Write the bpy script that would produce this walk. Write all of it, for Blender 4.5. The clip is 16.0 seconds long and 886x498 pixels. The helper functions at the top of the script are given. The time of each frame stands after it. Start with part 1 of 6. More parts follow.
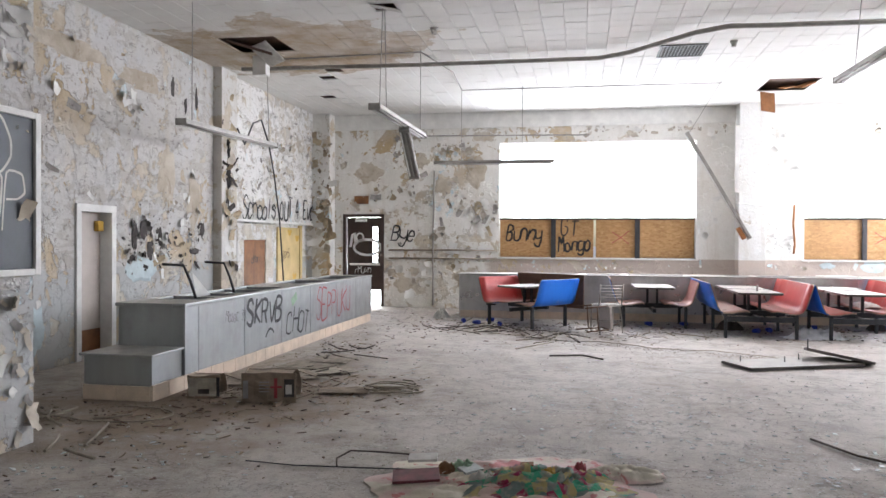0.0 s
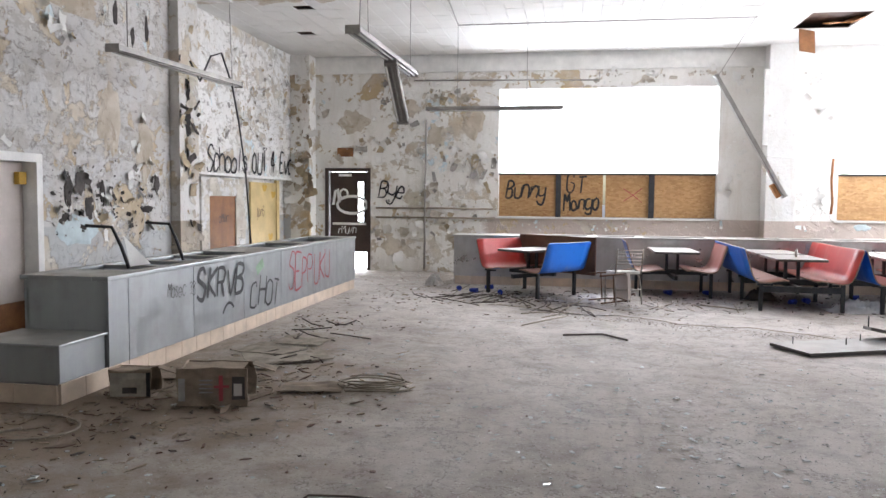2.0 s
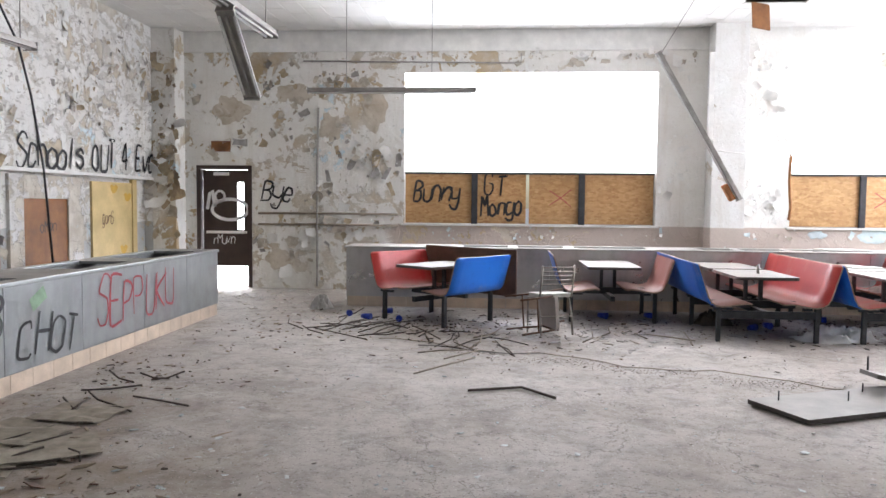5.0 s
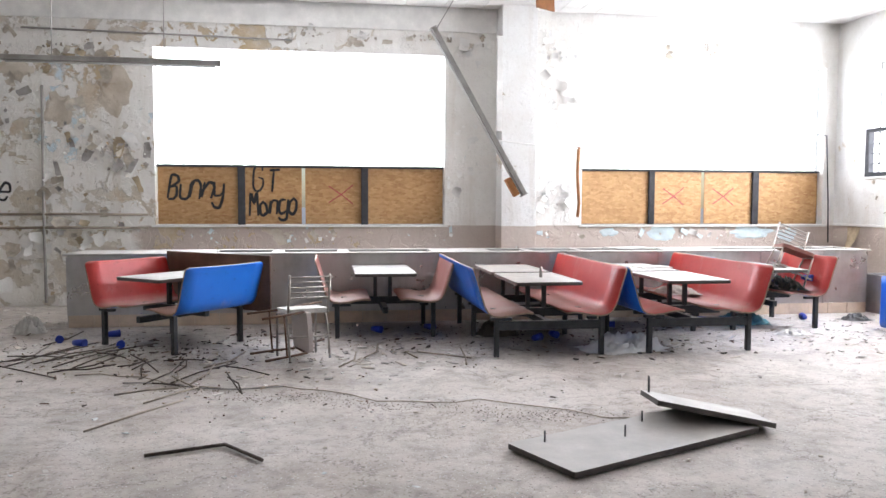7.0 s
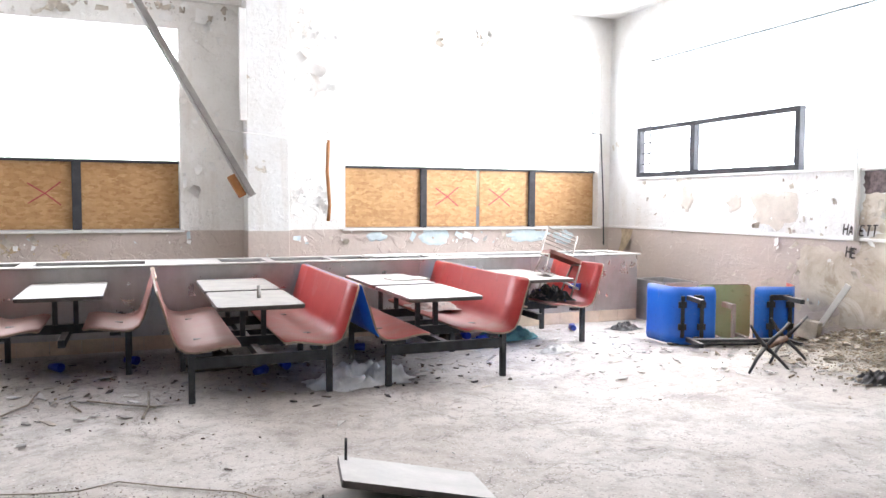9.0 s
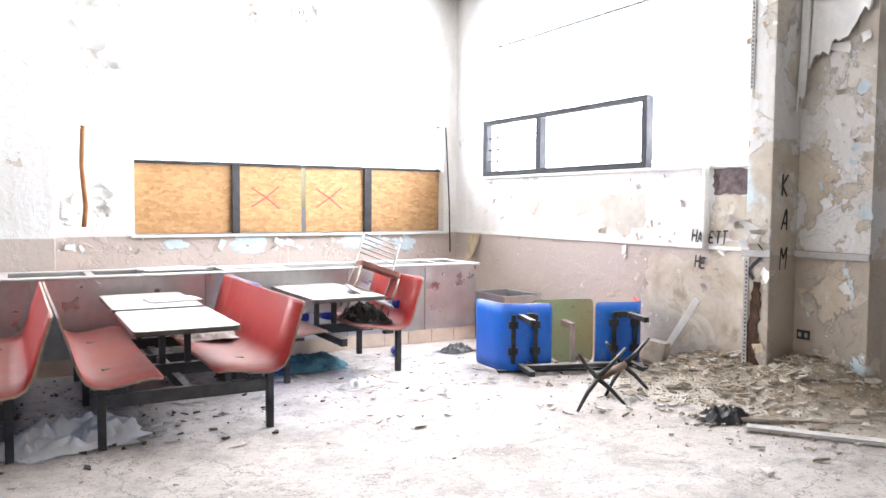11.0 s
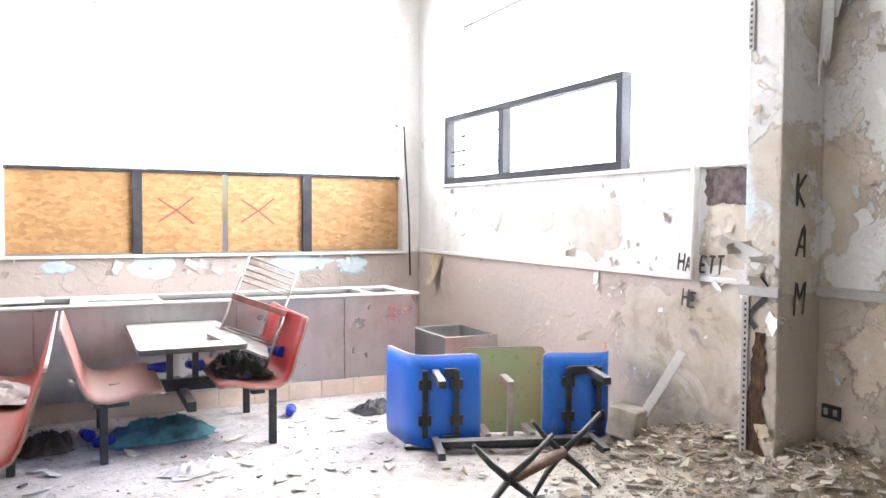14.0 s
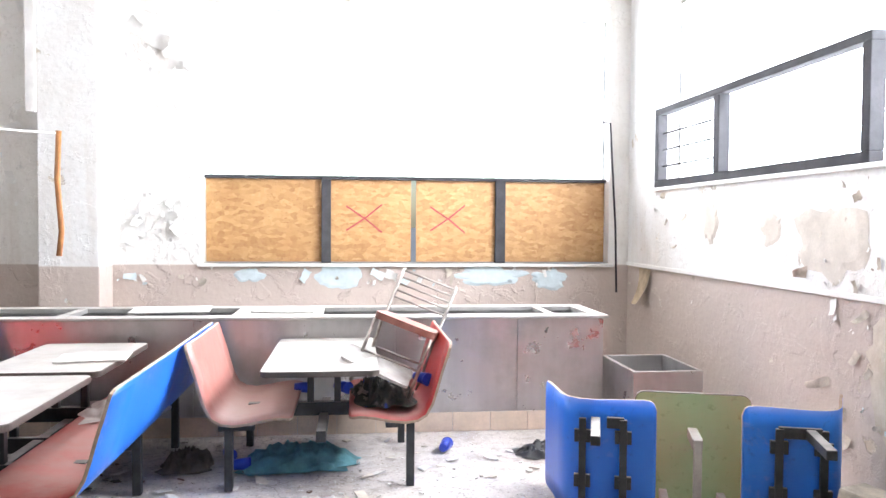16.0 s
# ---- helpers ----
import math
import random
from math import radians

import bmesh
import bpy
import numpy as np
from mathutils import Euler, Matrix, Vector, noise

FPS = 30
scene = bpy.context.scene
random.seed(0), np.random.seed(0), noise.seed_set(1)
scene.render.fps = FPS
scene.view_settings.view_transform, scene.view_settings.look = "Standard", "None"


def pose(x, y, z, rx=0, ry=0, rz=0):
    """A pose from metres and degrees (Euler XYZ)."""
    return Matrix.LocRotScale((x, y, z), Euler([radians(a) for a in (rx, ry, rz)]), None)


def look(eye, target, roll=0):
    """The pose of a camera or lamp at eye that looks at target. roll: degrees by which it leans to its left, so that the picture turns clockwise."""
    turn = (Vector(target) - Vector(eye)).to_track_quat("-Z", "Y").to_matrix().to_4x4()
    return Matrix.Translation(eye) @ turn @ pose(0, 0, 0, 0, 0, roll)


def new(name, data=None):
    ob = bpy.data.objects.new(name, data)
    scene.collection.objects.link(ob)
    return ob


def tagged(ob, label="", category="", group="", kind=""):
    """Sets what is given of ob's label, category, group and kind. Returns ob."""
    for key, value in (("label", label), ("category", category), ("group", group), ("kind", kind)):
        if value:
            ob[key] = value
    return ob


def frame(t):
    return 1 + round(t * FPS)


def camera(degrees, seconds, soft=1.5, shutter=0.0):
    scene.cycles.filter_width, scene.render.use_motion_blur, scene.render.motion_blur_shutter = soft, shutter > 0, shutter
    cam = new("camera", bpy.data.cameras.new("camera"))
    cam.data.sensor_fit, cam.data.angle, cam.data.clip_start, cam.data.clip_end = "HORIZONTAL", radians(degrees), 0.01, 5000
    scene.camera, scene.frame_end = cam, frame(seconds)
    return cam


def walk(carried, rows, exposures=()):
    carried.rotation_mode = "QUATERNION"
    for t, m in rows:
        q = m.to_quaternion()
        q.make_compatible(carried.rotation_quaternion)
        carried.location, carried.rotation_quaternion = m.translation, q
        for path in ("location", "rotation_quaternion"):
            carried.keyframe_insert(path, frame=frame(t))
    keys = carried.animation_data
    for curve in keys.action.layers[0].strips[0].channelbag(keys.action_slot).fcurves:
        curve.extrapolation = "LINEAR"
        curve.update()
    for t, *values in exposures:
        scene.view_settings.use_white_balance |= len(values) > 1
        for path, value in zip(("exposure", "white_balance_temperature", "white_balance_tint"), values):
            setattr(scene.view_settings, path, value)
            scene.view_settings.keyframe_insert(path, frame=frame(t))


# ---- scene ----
cam = camera(60.4, 16.0)
EXPOSURES = [(0.0, 0.05), (3.0, 0.0), (5.5, -0.1), (7.0, -0.1), (8.5, -0.03), (9.5, 0.05), (12.0, 0.18), (14.5, 0.12), (16.0, 0.0)]
PATH = [
    (0.0, 0.050, -0.300, 1.561, 10.31, -0.54, -0.30),
    (0.5, -0.047, 0.086, 1.561, 10.05, -0.57, -0.50),
    (1.0, -0.109, 0.523, 1.552, 9.92, -2.86, -0.48),
    (1.5, -0.215, 0.970, 1.541, 9.69, -3.70, -0.50),
    (2.0, -0.290, 1.392, 1.555, 9.66, -3.72, -0.53),
    (2.5, -0.330, 1.809, 1.565, 9.67, -3.57, -0.51),
    (3.0, -0.396, 2.250, 1.557, 9.66, -3.50, -0.60),
    (5.5, 0.035, 4.365, 1.556, 2.01, -3.38, -0.40),
    (6.0, 0.222, 4.774, 1.553, -0.86, -3.38, -0.31),
    (6.5, 0.472, 5.113, 1.539, -4.90, -3.34, -0.27),
    (7.0, 0.739, 5.460, 1.535, -8.53, -3.38, -0.20),
    (7.5, 1.039, 5.778, 1.565, -11.70, -3.50, -0.20),
    (8.0, 1.372, 6.112, 1.574, -15.01, -3.50, -0.33),
    (8.5, 1.674, 6.422, 1.595, -17.49, -3.58, -0.40),
    (9.0, 2.021, 6.666, 1.590, -21.91, -3.50, -0.30),
    (9.5, 2.394, 6.919, 1.585, -26.53, -3.54, -0.24),
    (12.0, 4.275, 8.018, 1.596, -29.75, -3.21, -0.40),
    (12.5, 4.613, 8.218, 1.591, -29.61, -2.89, -0.40),
    (13.0, 4.925, 8.371, 1.586, -29.40, -2.50, -0.33),
    (13.5, 5.227, 8.554, 1.582, -27.96, -2.26, -0.30),
    (14.0, 5.506, 8.754, 1.613, -25.70, -2.34, -0.33),
    (14.5, 5.789, 8.908, 1.620, -22.84, -2.23, -0.40),
    (15.0, 6.027, 9.080, 1.624, -16.48, -2.09, -0.50),
    (15.5, 6.221, 9.270, 1.641, -11.08, -1.99, -0.49),
    (16.0, 6.405, 9.436, 1.627, -6.58, -1.89, -0.40),
]
walk(cam, [(t, pose(x, y, z, 90 + pitch, roll, yaw)) for t, x, y, z, yaw, pitch, roll in PATH], EXPOSURES)

# ---- light ----
world = bpy.data.worlds.new("overcast_sky")
scene.world = world
world.use_nodes = True
_nt = world.node_tree
_sky = _nt.nodes.new("ShaderNodeTexSky")
_sky.sky_type, _sky.sun_disc = "NISHITA", False
_sky.sun_elevation, _sky.sun_rotation = radians(50), radians(70)
_nt.links.new(_sky.outputs[0], _nt.nodes["Background"].inputs[0])
_nt.nodes["Background"].inputs[1].default_value = 0.12


def sun(strength, elevation, azimuth, angle):
    d = bpy.data.lights.new("sun", "SUN")
    d.energy, d.angle, d.color = strength, radians(angle), (1, 0.97, 0.93)
    ob = new("sun", d)
    ob.matrix_world = pose(0, 0, 30, 90 - elevation, 0, azimuth)


sun(0.8, 50, 110, 20)


def sky_lamp(name, x, y, z, w, h, rz, watts, colour=(0.90, 0.93, 1.02), spread=180):
    """Daylight in a window's opening; faces -y at rz = 0."""
    d = bpy.data.lights.new(name, "AREA")
    d.shape, d.size, d.size_y, d.energy, d.color, d.spread = "RECTANGLE", w, h, watts, colour, radians(spread)
    ob = new(name, d)
    ob.matrix_world = look((x, y, z), (x - math.sin(radians(rz)), y - math.cos(radians(rz)), z))
    return ob


CEIL, FAR, RIGHT, LEFT = 4.6, 17.5, 9.38, -6.3
sky_lamp("daylight", 0.36, FAR + 0.22, 3.0, 4.4, 1.72, 0, 215, spread=160)
sky_lamp("daylight", 7.0, FAR + 0.22, 3.0, 4.3, 1.72, 0, 160, spread=130)
sky_lamp("daylight", RIGHT + 0.24, 14.52, 2.92, 4.4, 1.8, 90, 460, spread=165)
# lamp in an unseen opening, added to brighten the near hall
sky_lamp("daylight", 12.0, 3.0, 2.7, 8.0, 2.3, 90, 115)
sky_lamp("daylight", -5.15, FAR + 0.4, 1.2, 1.1, 2.4, 0, 190)


# ---- materials ----
class Nodes:
    """A short way to wire a procedural material."""

    def __init__(self, name):
        self.m = bpy.data.materials.new(name)
        self.m.use_nodes = True
        self.t = self.m.node_tree
        self.bsdf = self.t.nodes["Principled BSDF"]
        self.pos = self.t.nodes.new("ShaderNodeNewGeometry").outputs["Position"]

    def put(self, socket, v):
        if isinstance(v, bpy.types.NodeSocket):
            self.t.links.new(v, socket)
        elif isinstance(v, tuple) and len(v) == 3 and socket.type == "RGBA":
            socket.default_value = (*v, 1)
        else:
            socket.default_value = v

    def node(self, kind, out=0, **ins):
        n = self.t.nodes.new(kind)
        for k, v in ins.items():
            self.put(n.inputs[k.replace("_", " ")], v)
        return n.outputs[out]

    def noise(self, scale, detail=5.0, rough=0.6, distort=0.0, at=None):
        return self.node("ShaderNodeTexNoise", 0, Vector=at or self.pos, Scale=scale, Detail=detail, Roughness=rough, Distortion=distort)

    def math(self, op, a, b=0.0, c=0.0):
        n = self.t.nodes.new("ShaderNodeMath")
        n.operation = op
        for i, v in enumerate((a, b, c)):
            self.put(n.inputs[i], v)
        return n.outputs[0]

    def ramp(self, v, lo, hi, a=0.0, b=1.0):
        n = self.t.nodes.new("ShaderNodeMapRange")
        n.clamp = True
        for i, x in enumerate((v, lo, hi, a, b)):
            self.put(n.inputs[i], x)
        return n.outputs[0]

    def mix(self, f, a, b, how="MIX"):
        n = self.t.nodes.new("ShaderNodeMix")
        n.data_type, n.blend_type = "RGBA", how
        self.put(n.inputs[0], f)
        self.put(n.inputs[6], a)
        self.put(n.inputs[7], b)
        return n.outputs[2]

    def xyz(self, v=None):
        n = self.t.nodes.new("ShaderNodeSeparateXYZ")
        self.t.links.new(v or self.pos, n.inputs[0])
        return n.outputs

    def scaled(self, x, y, z):
        n = self.t.nodes.new("ShaderNodeMapping")
        self.t.links.new(self.pos, n.inputs[0])
        n.inputs["Scale"].default_value = (x, y, z)
        return n.outputs[0]

    def bump(self, h, strength=0.3, dist=0.01):
        n = self.t.nodes.new("ShaderNodeBump")
        self.put(n.inputs["Height"], h)
        n.inputs["Strength"].default_value, n.inputs["Distance"].default_value = strength, dist
        self.t.links.new(n.outputs[0], self.bsdf.inputs["Normal"])

    def done(self, colour, rough=0.7, metal=0.0):
        self.put(self.bsdf.inputs["Base Color"], colour)
        self.put(self.bsdf.inputs["Roughness"], rough)
        self.put(self.bsdf.inputs["Metallic"], metal)
        return self.m


def up(n):
    """How far a face looks upward."""
    g = n.t.nodes.new("ShaderNodeNewGeometry")
    return n.xyz(g.outputs["Normal"])[2]


def plain(name, colour, rough=0.6, metal=0.0, vary=0.25, scale=6.0, dust=0.0, bump=0.1):
    """A worn one-colour surface with grain, stains and settled dust."""
    n = Nodes(name)
    big, fine = n.noise(scale, 4), n.noise(scale * 12, 3)
    dark = tuple(c * (1 - vary) for c in colour)
    lite = tuple(min(1, c * (1 + vary * 0.6)) for c in colour)
    c = n.mix(n.ramp(big, 0.3, 0.7), dark, lite)
    c = n.mix(n.math("MULTIPLY", n.ramp(fine, 0.45, 0.7), 0.35), c, dark)
    if dust:
        d = n.math("MULTIPLY", n.ramp(up(n), 0.5, 0.95), n.ramp(n.noise(9, 5), 0.25, 0.6, dust * 0.4, dust))
        c = n.mix(d, c, (0.5, 0.46, 0.42))
        rough = n.ramp(d, 0, 1, rough, 0.9)
    n.bump(fine, bump, 0.004)
    return n.done(c, rough, metal)


def peeling(name, white, peel, blue, lower, tan=0.5, east=0.0, scales=0.0, chip=1.0):
    """Old wall paint: coats of white over pale blue over plaster, flaked away in patches, with a painted dado below 1.2 m."""
    n = Nodes(name)
    x, y, z = n.xyz()
    base = peel
    if east:
        peel = n.ramp(x, 0.5, 4.0, base, base + east)
    plus = lambda k: n.math("ADD", peel, k) if east else base + k
    warp = n.noise(2.2, 6, 0.65)
    patch = n.math("ADD", n.noise(1.25, 10, 0.66, 0.35), n.math("MULTIPLY", n.math("SUBTRACT", n.noise(0.42, 3), 0.5), 0.28))
    patch2 = n.noise(4.2, 7, 0.62, 0.5)
    m_und = n.ramp(patch, plus(-0.006), plus(0.012))
    m_sm = n.ramp(patch2, plus(0.035), plus(0.05))
    off = n.math("MAXIMUM", m_und, m_sm)
    m_blue = n.ramp(n.noise(0.6, 6, 0.6, 0.3), blue, blue + 0.03)
    plaster = n.mix(n.ramp(n.noise(4, 6), 0.35, 0.65), (0.50, 0.445, 0.37), (0.66, 0.62, 0.55))
    plaster = n.mix(n.math("MULTIPLY", n.ramp(n.noise(0.7, 5), 0.45, 0.6), tan), plaster, (0.47, 0.34, 0.18))
    under = n.mix(m_blue, plaster, (0.62, 0.72, 0.76))
    dirt = n.ramp(n.noise(1.3, 8, 0.7), 0.42, 0.75)
    drip = n.ramp(n.noise(1.0, 6, 0.6, 0.0, n.scaled(4.5, 4.5, 0.5)), 0.52, 0.75)
    if scales:
        # colour lightened beyond the pier, standing in for the brighter light there
        white = n.mix(n.ramp(y, 12.3, 12.6), white, (0.78, 0.77, 0.75))
    top = n.mix(n.math("MULTIPLY", dirt, 0.55), white, (0.60, 0.56, 0.50))
    top = n.mix(n.math("MULTIPLY", drip, 0.4), top, (0.50, 0.43, 0.34))
    if scales:
        # rows of lifted scales, grey with near-black flecks
        band = n.noise(2.6, 8, 0.68, 0.5, n.scaled(1.0, 1.0, 2.3))
        top = n.mix(n.math("MULTIPLY", n.ramp(band, 0.53, 0.57), scales), top, (0.40, 0.37, 0.33))
        top = n.mix(n.math("MULTIPLY", n.ramp(n.noise(6.5, 6, 0.7, 0.8, n.scaled(1.0, 1.0, 1.6)), 0.58, 0.61), scales), top, (0.20, 0.17, 0.15))
    low = n.mix(n.math("MULTIPLY", dirt, 0.5), lower, (0.42, 0.37, 0.33))
    if east:
        # the dado stops at the half wall
        low = n.mix(n.ramp(n.math("ADD", x, n.math("MULTIPLY", warp, 0.6)), -1.9, -1.7), top, low)
    edge = n.math("ADD", z, n.math("MULTIPLY", n.math("SUBTRACT", warp, 0.5), 0.03))
    coat = n.mix(n.ramp(edge, 1.185, 1.2), low, top)
    c = n.mix(off, coat, under)
    # chipped rims of the coat, darker along its lifted edge
    rim = n.math("MULTIPLY", n.ramp(n.math("ABSOLUTE", n.math("SUBTRACT", patch, peel)), 0.0, 0.008, 1, 0), 0.7)
    rim2 = n.math("MULTIPLY", n.ramp(n.math("ABSOLUTE", n.math("SUBTRACT", patch2, plus(0.04))), 0.0, 0.009, 1, 0), 0.55)
    c = n.mix(n.math("MULTIPLY", n.math("MAXIMUM", rim, rim2), n.ramp(n.noise(3.1, 5), 0.42, 0.62, 0.1 * chip, chip)), c, (0.17, 0.14, 0.12))
    c = n.mix(n.math("MULTIPLY", n.ramp(n.noise(28, 4), 0.55, 0.75), 0.25), c, (0.38, 0.34, 0.3))
    h = n.math("ADD", n.math("MULTIPLY", off, -1.0), n.math("MULTIPLY", n.noise(16, 5), 0.8))
    h = n.math("ADD", h, n.math("MULTIPLY", n.ramp(n.noise(3.2, 7, 0.65, 0.4), 0.53, 0.57), 0.7 * chip))
    n.bump(h, 0.75, 0.012)
    return n.done(c, 0.8)


def concrete_floor():
    n = Nodes("dusty_concrete")
    c = n.mix(n.ramp(n.noise(0.45, 7, 0.6), 0.35, 0.65), (0.40, 0.35, 0.31), (0.53, 0.485, 0.445))
    c = n.mix(n.math("MULTIPLY", n.ramp(n.noise(2.2, 9, 0.7, 0.5), 0.47, 0.68), 0.6), c, (0.19, 0.165, 0.14))
    c = n.mix(n.math("MULTIPLY", n.ramp(n.noise(0.9, 8, 0.65, 1.2), 0.53, 0.7), 0.5), c, (0.60, 0.575, 0.545))
    c = n.mix(n.ramp(n.noise(9, 8, 0.75), 0.5, 0.66, 0, 0.5), c, (0.17, 0.15, 0.13))
    c = n.mix(n.ramp(n.noise(55, 2, 0.5), 0.62, 0.70, 0, 0.8), c, (0.14, 0.12, 0.1))
    c = n.mix(n.ramp(n.noise(75, 2, 0.5), 0.67, 0.72, 0, 0.9), c, (0.72, 0.71, 0.68))
    # brown dirt trodden out round the counter's foot
    x, yy, _ = n.xyz()
    d = n.math("SQRT", n.math("ADD", n.math("POWER", n.math("MULTIPLY", n.math("ADD", x, 3.6), 0.62), 2), n.math("POWER", n.math("MULTIPLY", n.math("SUBTRACT", yy, 6.9), 0.42), 2)))
    w = n.math("ADD", d, n.math("MULTIPLY", n.math("SUBTRACT", n.noise(1.5, 8, 0.7), 0.5), 2.4))
    c = n.mix(n.ramp(w, 0.5, 1.4, 0.8, 0), c, (0.20, 0.135, 0.08))
    crack = n.noise(0.5, 7, 0.62, 0.3)
    line = n.ramp(n.math("ABSOLUTE", n.math("SUBTRACT", crack, 0.5)), 0, 0.0035, 1, 0)
    c = n.mix(n.math("MULTIPLY", line, 0.65), c, (0.1, 0.085, 0.07))
    h = n.math("ADD", n.noise(14, 7, 0.7), n.math("MULTIPLY", line, -0.5))
    n.bump(h, 0.35, 0.012)
    return n.done(c, n.ramp(n.noise(1.2, 5), 0.3, 0.7, 0.75, 0.95))


def ceiling_tile():
    n = Nodes("ceiling_tile_white")
    c = n.mix(n.ramp(n.noise(0.8, 6), 0.35, 0.7), (0.80, 0.79, 0.77), (0.72, 0.70, 0.67))
    x, y, z = n.xyz()
    # water stain spreading from the broken corner
    d = n.math("SQRT", n.math("ADD", n.math("POWER", n.math("MULTIPLY", n.math("ADD", x, 4.6), 0.42), 2), n.math("POWER", n.math("MULTIPLY", n.math("SUBTRACT", y, 11.2), 0.62), 2)))
    w = n.math("ADD", d, n.math("MULTIPLY", n.math("SUBTRACT", n.noise(1.1, 5), 0.5), 2.2))
    s = n.math("MULTIPLY", n.ramp(w, 0.85, 1.0, 1, 0), n.ramp(n.noise(1.9, 6), 0.3, 0.6, 0.35, 1))
    ring = n.ramp(n.math("ABSOLUTE", n.math("SUBTRACT", w, 0.95)), 0, 0.08, 0.7, 0)
    c = n.mix(n.math("MAXIMUM", n.math("MULTIPLY", s, 0.9), ring), c, (0.40, 0.285, 0.165))
    c = n.mix(n.ramp(n.noise(90, 2), 0.6, 0.68, 0, 0.35), c, (0.45, 0.43, 0.4))
    n.bump(n.noise(60, 3), 0.15, 0.004)
    return n.done(c, 0.9)


def osb():
    n = Nodes("osb_board")
    v = n.node("ShaderNodeTexVoronoi", 1, Vector=n.scaled(15, 15, 30), Scale=1.0)
    v2 = n.node("ShaderNodeTexVoronoi", 1, Vector=n.scaled(34, 34, 17), Scale=1.0)
    a = n.xyz(v)[0]
    b = n.xyz(v2)[1]
    c = n.mix(a, (0.33, 0.165, 0.06), (0.53, 0.325, 0.15))
    c = n.mix(n.math("MULTIPLY", b, 0.55), c, (0.44, 0.255, 0.10))
    c = n.mix(n.ramp(n.noise(2.5, 5), 0.5, 0.75, 0, 0.4), c, (0.36, 0.17, 0.06))
    c = n.mix(n.ramp(n.noise(45, 3), 0.62, 0.72, 0, 0.6), c, (0.22, 0.1, 0.04))
    n.bump(n.math("ADD", a, b), 0.25, 0.003)
    return n.done(c, 0.6)


def steel(name, colour=(0.36, 0.36, 0.365), rough=0.42, metal=0.75):
    n = Nodes(name)
    streak = n.noise(1.0, 6, 0.6, 0.0, n.scaled(9, 9, 0.8))
    c = n.mix(n.ramp(streak, 0.35, 0.7), tuple(k * 0.9 for k in colour), colour)
    c = n.mix(n.ramp(n.noise(2.5, 7), 0.5, 0.72, 0, 0.5), c, (0.30, 0.28, 0.26))
    c = n.mix(n.math("MULTIPLY", n.ramp(up(n), 0.6, 0.9), n.ramp(n.noise(6, 6), 0.3, 0.6, 0.35, 0.8)), c, (0.44, 0.41, 0.38))
    n.bump(n.noise(4, 4), 0.12, 0.01)
    return n.done(c, n.ramp(n.noise(5, 5), 0.3, 0.7, rough, rough + 0.25), metal)


def laminate(name, colour, faded, dust=0.85):
    """Moulded bench laminate, bleached in patches, dust lying on the seat."""
    n = Nodes(name)
    c = n.mix(n.ramp(n.noise(1.3, 4), 0.35, 0.65), colour, faded)
    c = n.mix(n.ramp(n.noise(18, 5), 0.6, 0.75, 0, 0.5), c, tuple(k * 0.4 for k in colour))
    d = n.math("MULTIPLY", n.ramp(up(n), 0.5, 0.98), n.ramp(n.noise(5, 6), 0.25, 0.6, dust * 0.4, dust))
    c = n.mix(n.ramp(n.noise(2.2, 8, 0.7, 0.6), 0.56, 0.72, 0, 0.35), c, (0.46, 0.33, 0.29))
    c = n.mix(d, c, (0.42, 0.32, 0.27))
    n.bump(n.noise(40, 3), 0.05, 0.002)
    return n.done(c, n.ramp(d, 0, 1, 0.35, 0.9))


M_LEFT = peeling("peeling_paint_left", (0.57, 0.56, 0.55), 0.56, 0.57, (0.48, 0.49, 0.49), 0.65, 0.0, 0.55)
M_FAR = peeling("peeling_paint_far", (0.80, 0.785, 0.75), 0.555, 0.58, (0.50, 0.42, 0.37), 0.85, 0.2)
M_RIGHT = peeling("peeling_paint_right", (0.76, 0.76, 0.745), 0.66, 0.6, (0.50, 0.425, 0.375), 0.3, chip=0.4)
M_RUIN = peeling("crumbled_plaster", (0.68, 0.665, 0.64), 0.545, 0.66, (0.44, 0.375, 0.30), 0.35, chip=0.7)
M_FLOOR, M_TILE, M_OSB = concrete_floor(), ceiling_tile(), osb()
M_STEEL = steel("counter_steel", (0.52, 0.51, 0.51), 0.24, 0.9)
M_DARKSTEEL = plain("frame_steel", (0.045, 0.047, 0.05), 0.5, 0.4, 0.4, 8, 0.5)
M_RUST = plain("rusty_tube", (0.16, 0.085, 0.05), 0.7, 0.3, 0.5, 10, 0.3)
M_CHROME = plain("dull_chrome", (0.40, 0.37, 0.33), 0.35, 0.85, 0.3, 14)
M_RED = laminate("red_laminate", (0.43, 0.022, 0.02), (0.50, 0.05, 0.042), 0.65)
M_PINK = laminate("faded_pink_laminate", (0.35, 0.11, 0.09), (0.39, 0.18, 0.15), 0.75)
M_BLUE = laminate("blue_laminate", (0.012, 0.12, 0.58), (0.02, 0.17, 0.66), 0.4)
M_GREEN = laminate("green_laminate", (0.24, 0.38, 0.19), (0.33, 0.47, 0.27), 0.3)
M_TOP = plain("tabletop_laminate", (0.29, 0.27, 0.24), 0.45, 0, 0.3, 5, 0.25)
M_EDGE = plain("dark_edge_band", (0.09, 0.075, 0.065), 0.5, 0, 0.3, 10)
M_PLY = plain("plywood_edge", (0.34, 0.25, 0.18), 0.7, 0, 0.3, 20)
M_BROWN = plain("brown_board", (0.13, 0.065, 0.04), 0.6, 0, 0.35, 5)
M_CREAM = plain("cream_base_tile", (0.62, 0.50, 0.39), 0.4, 0, 0.22, 4)
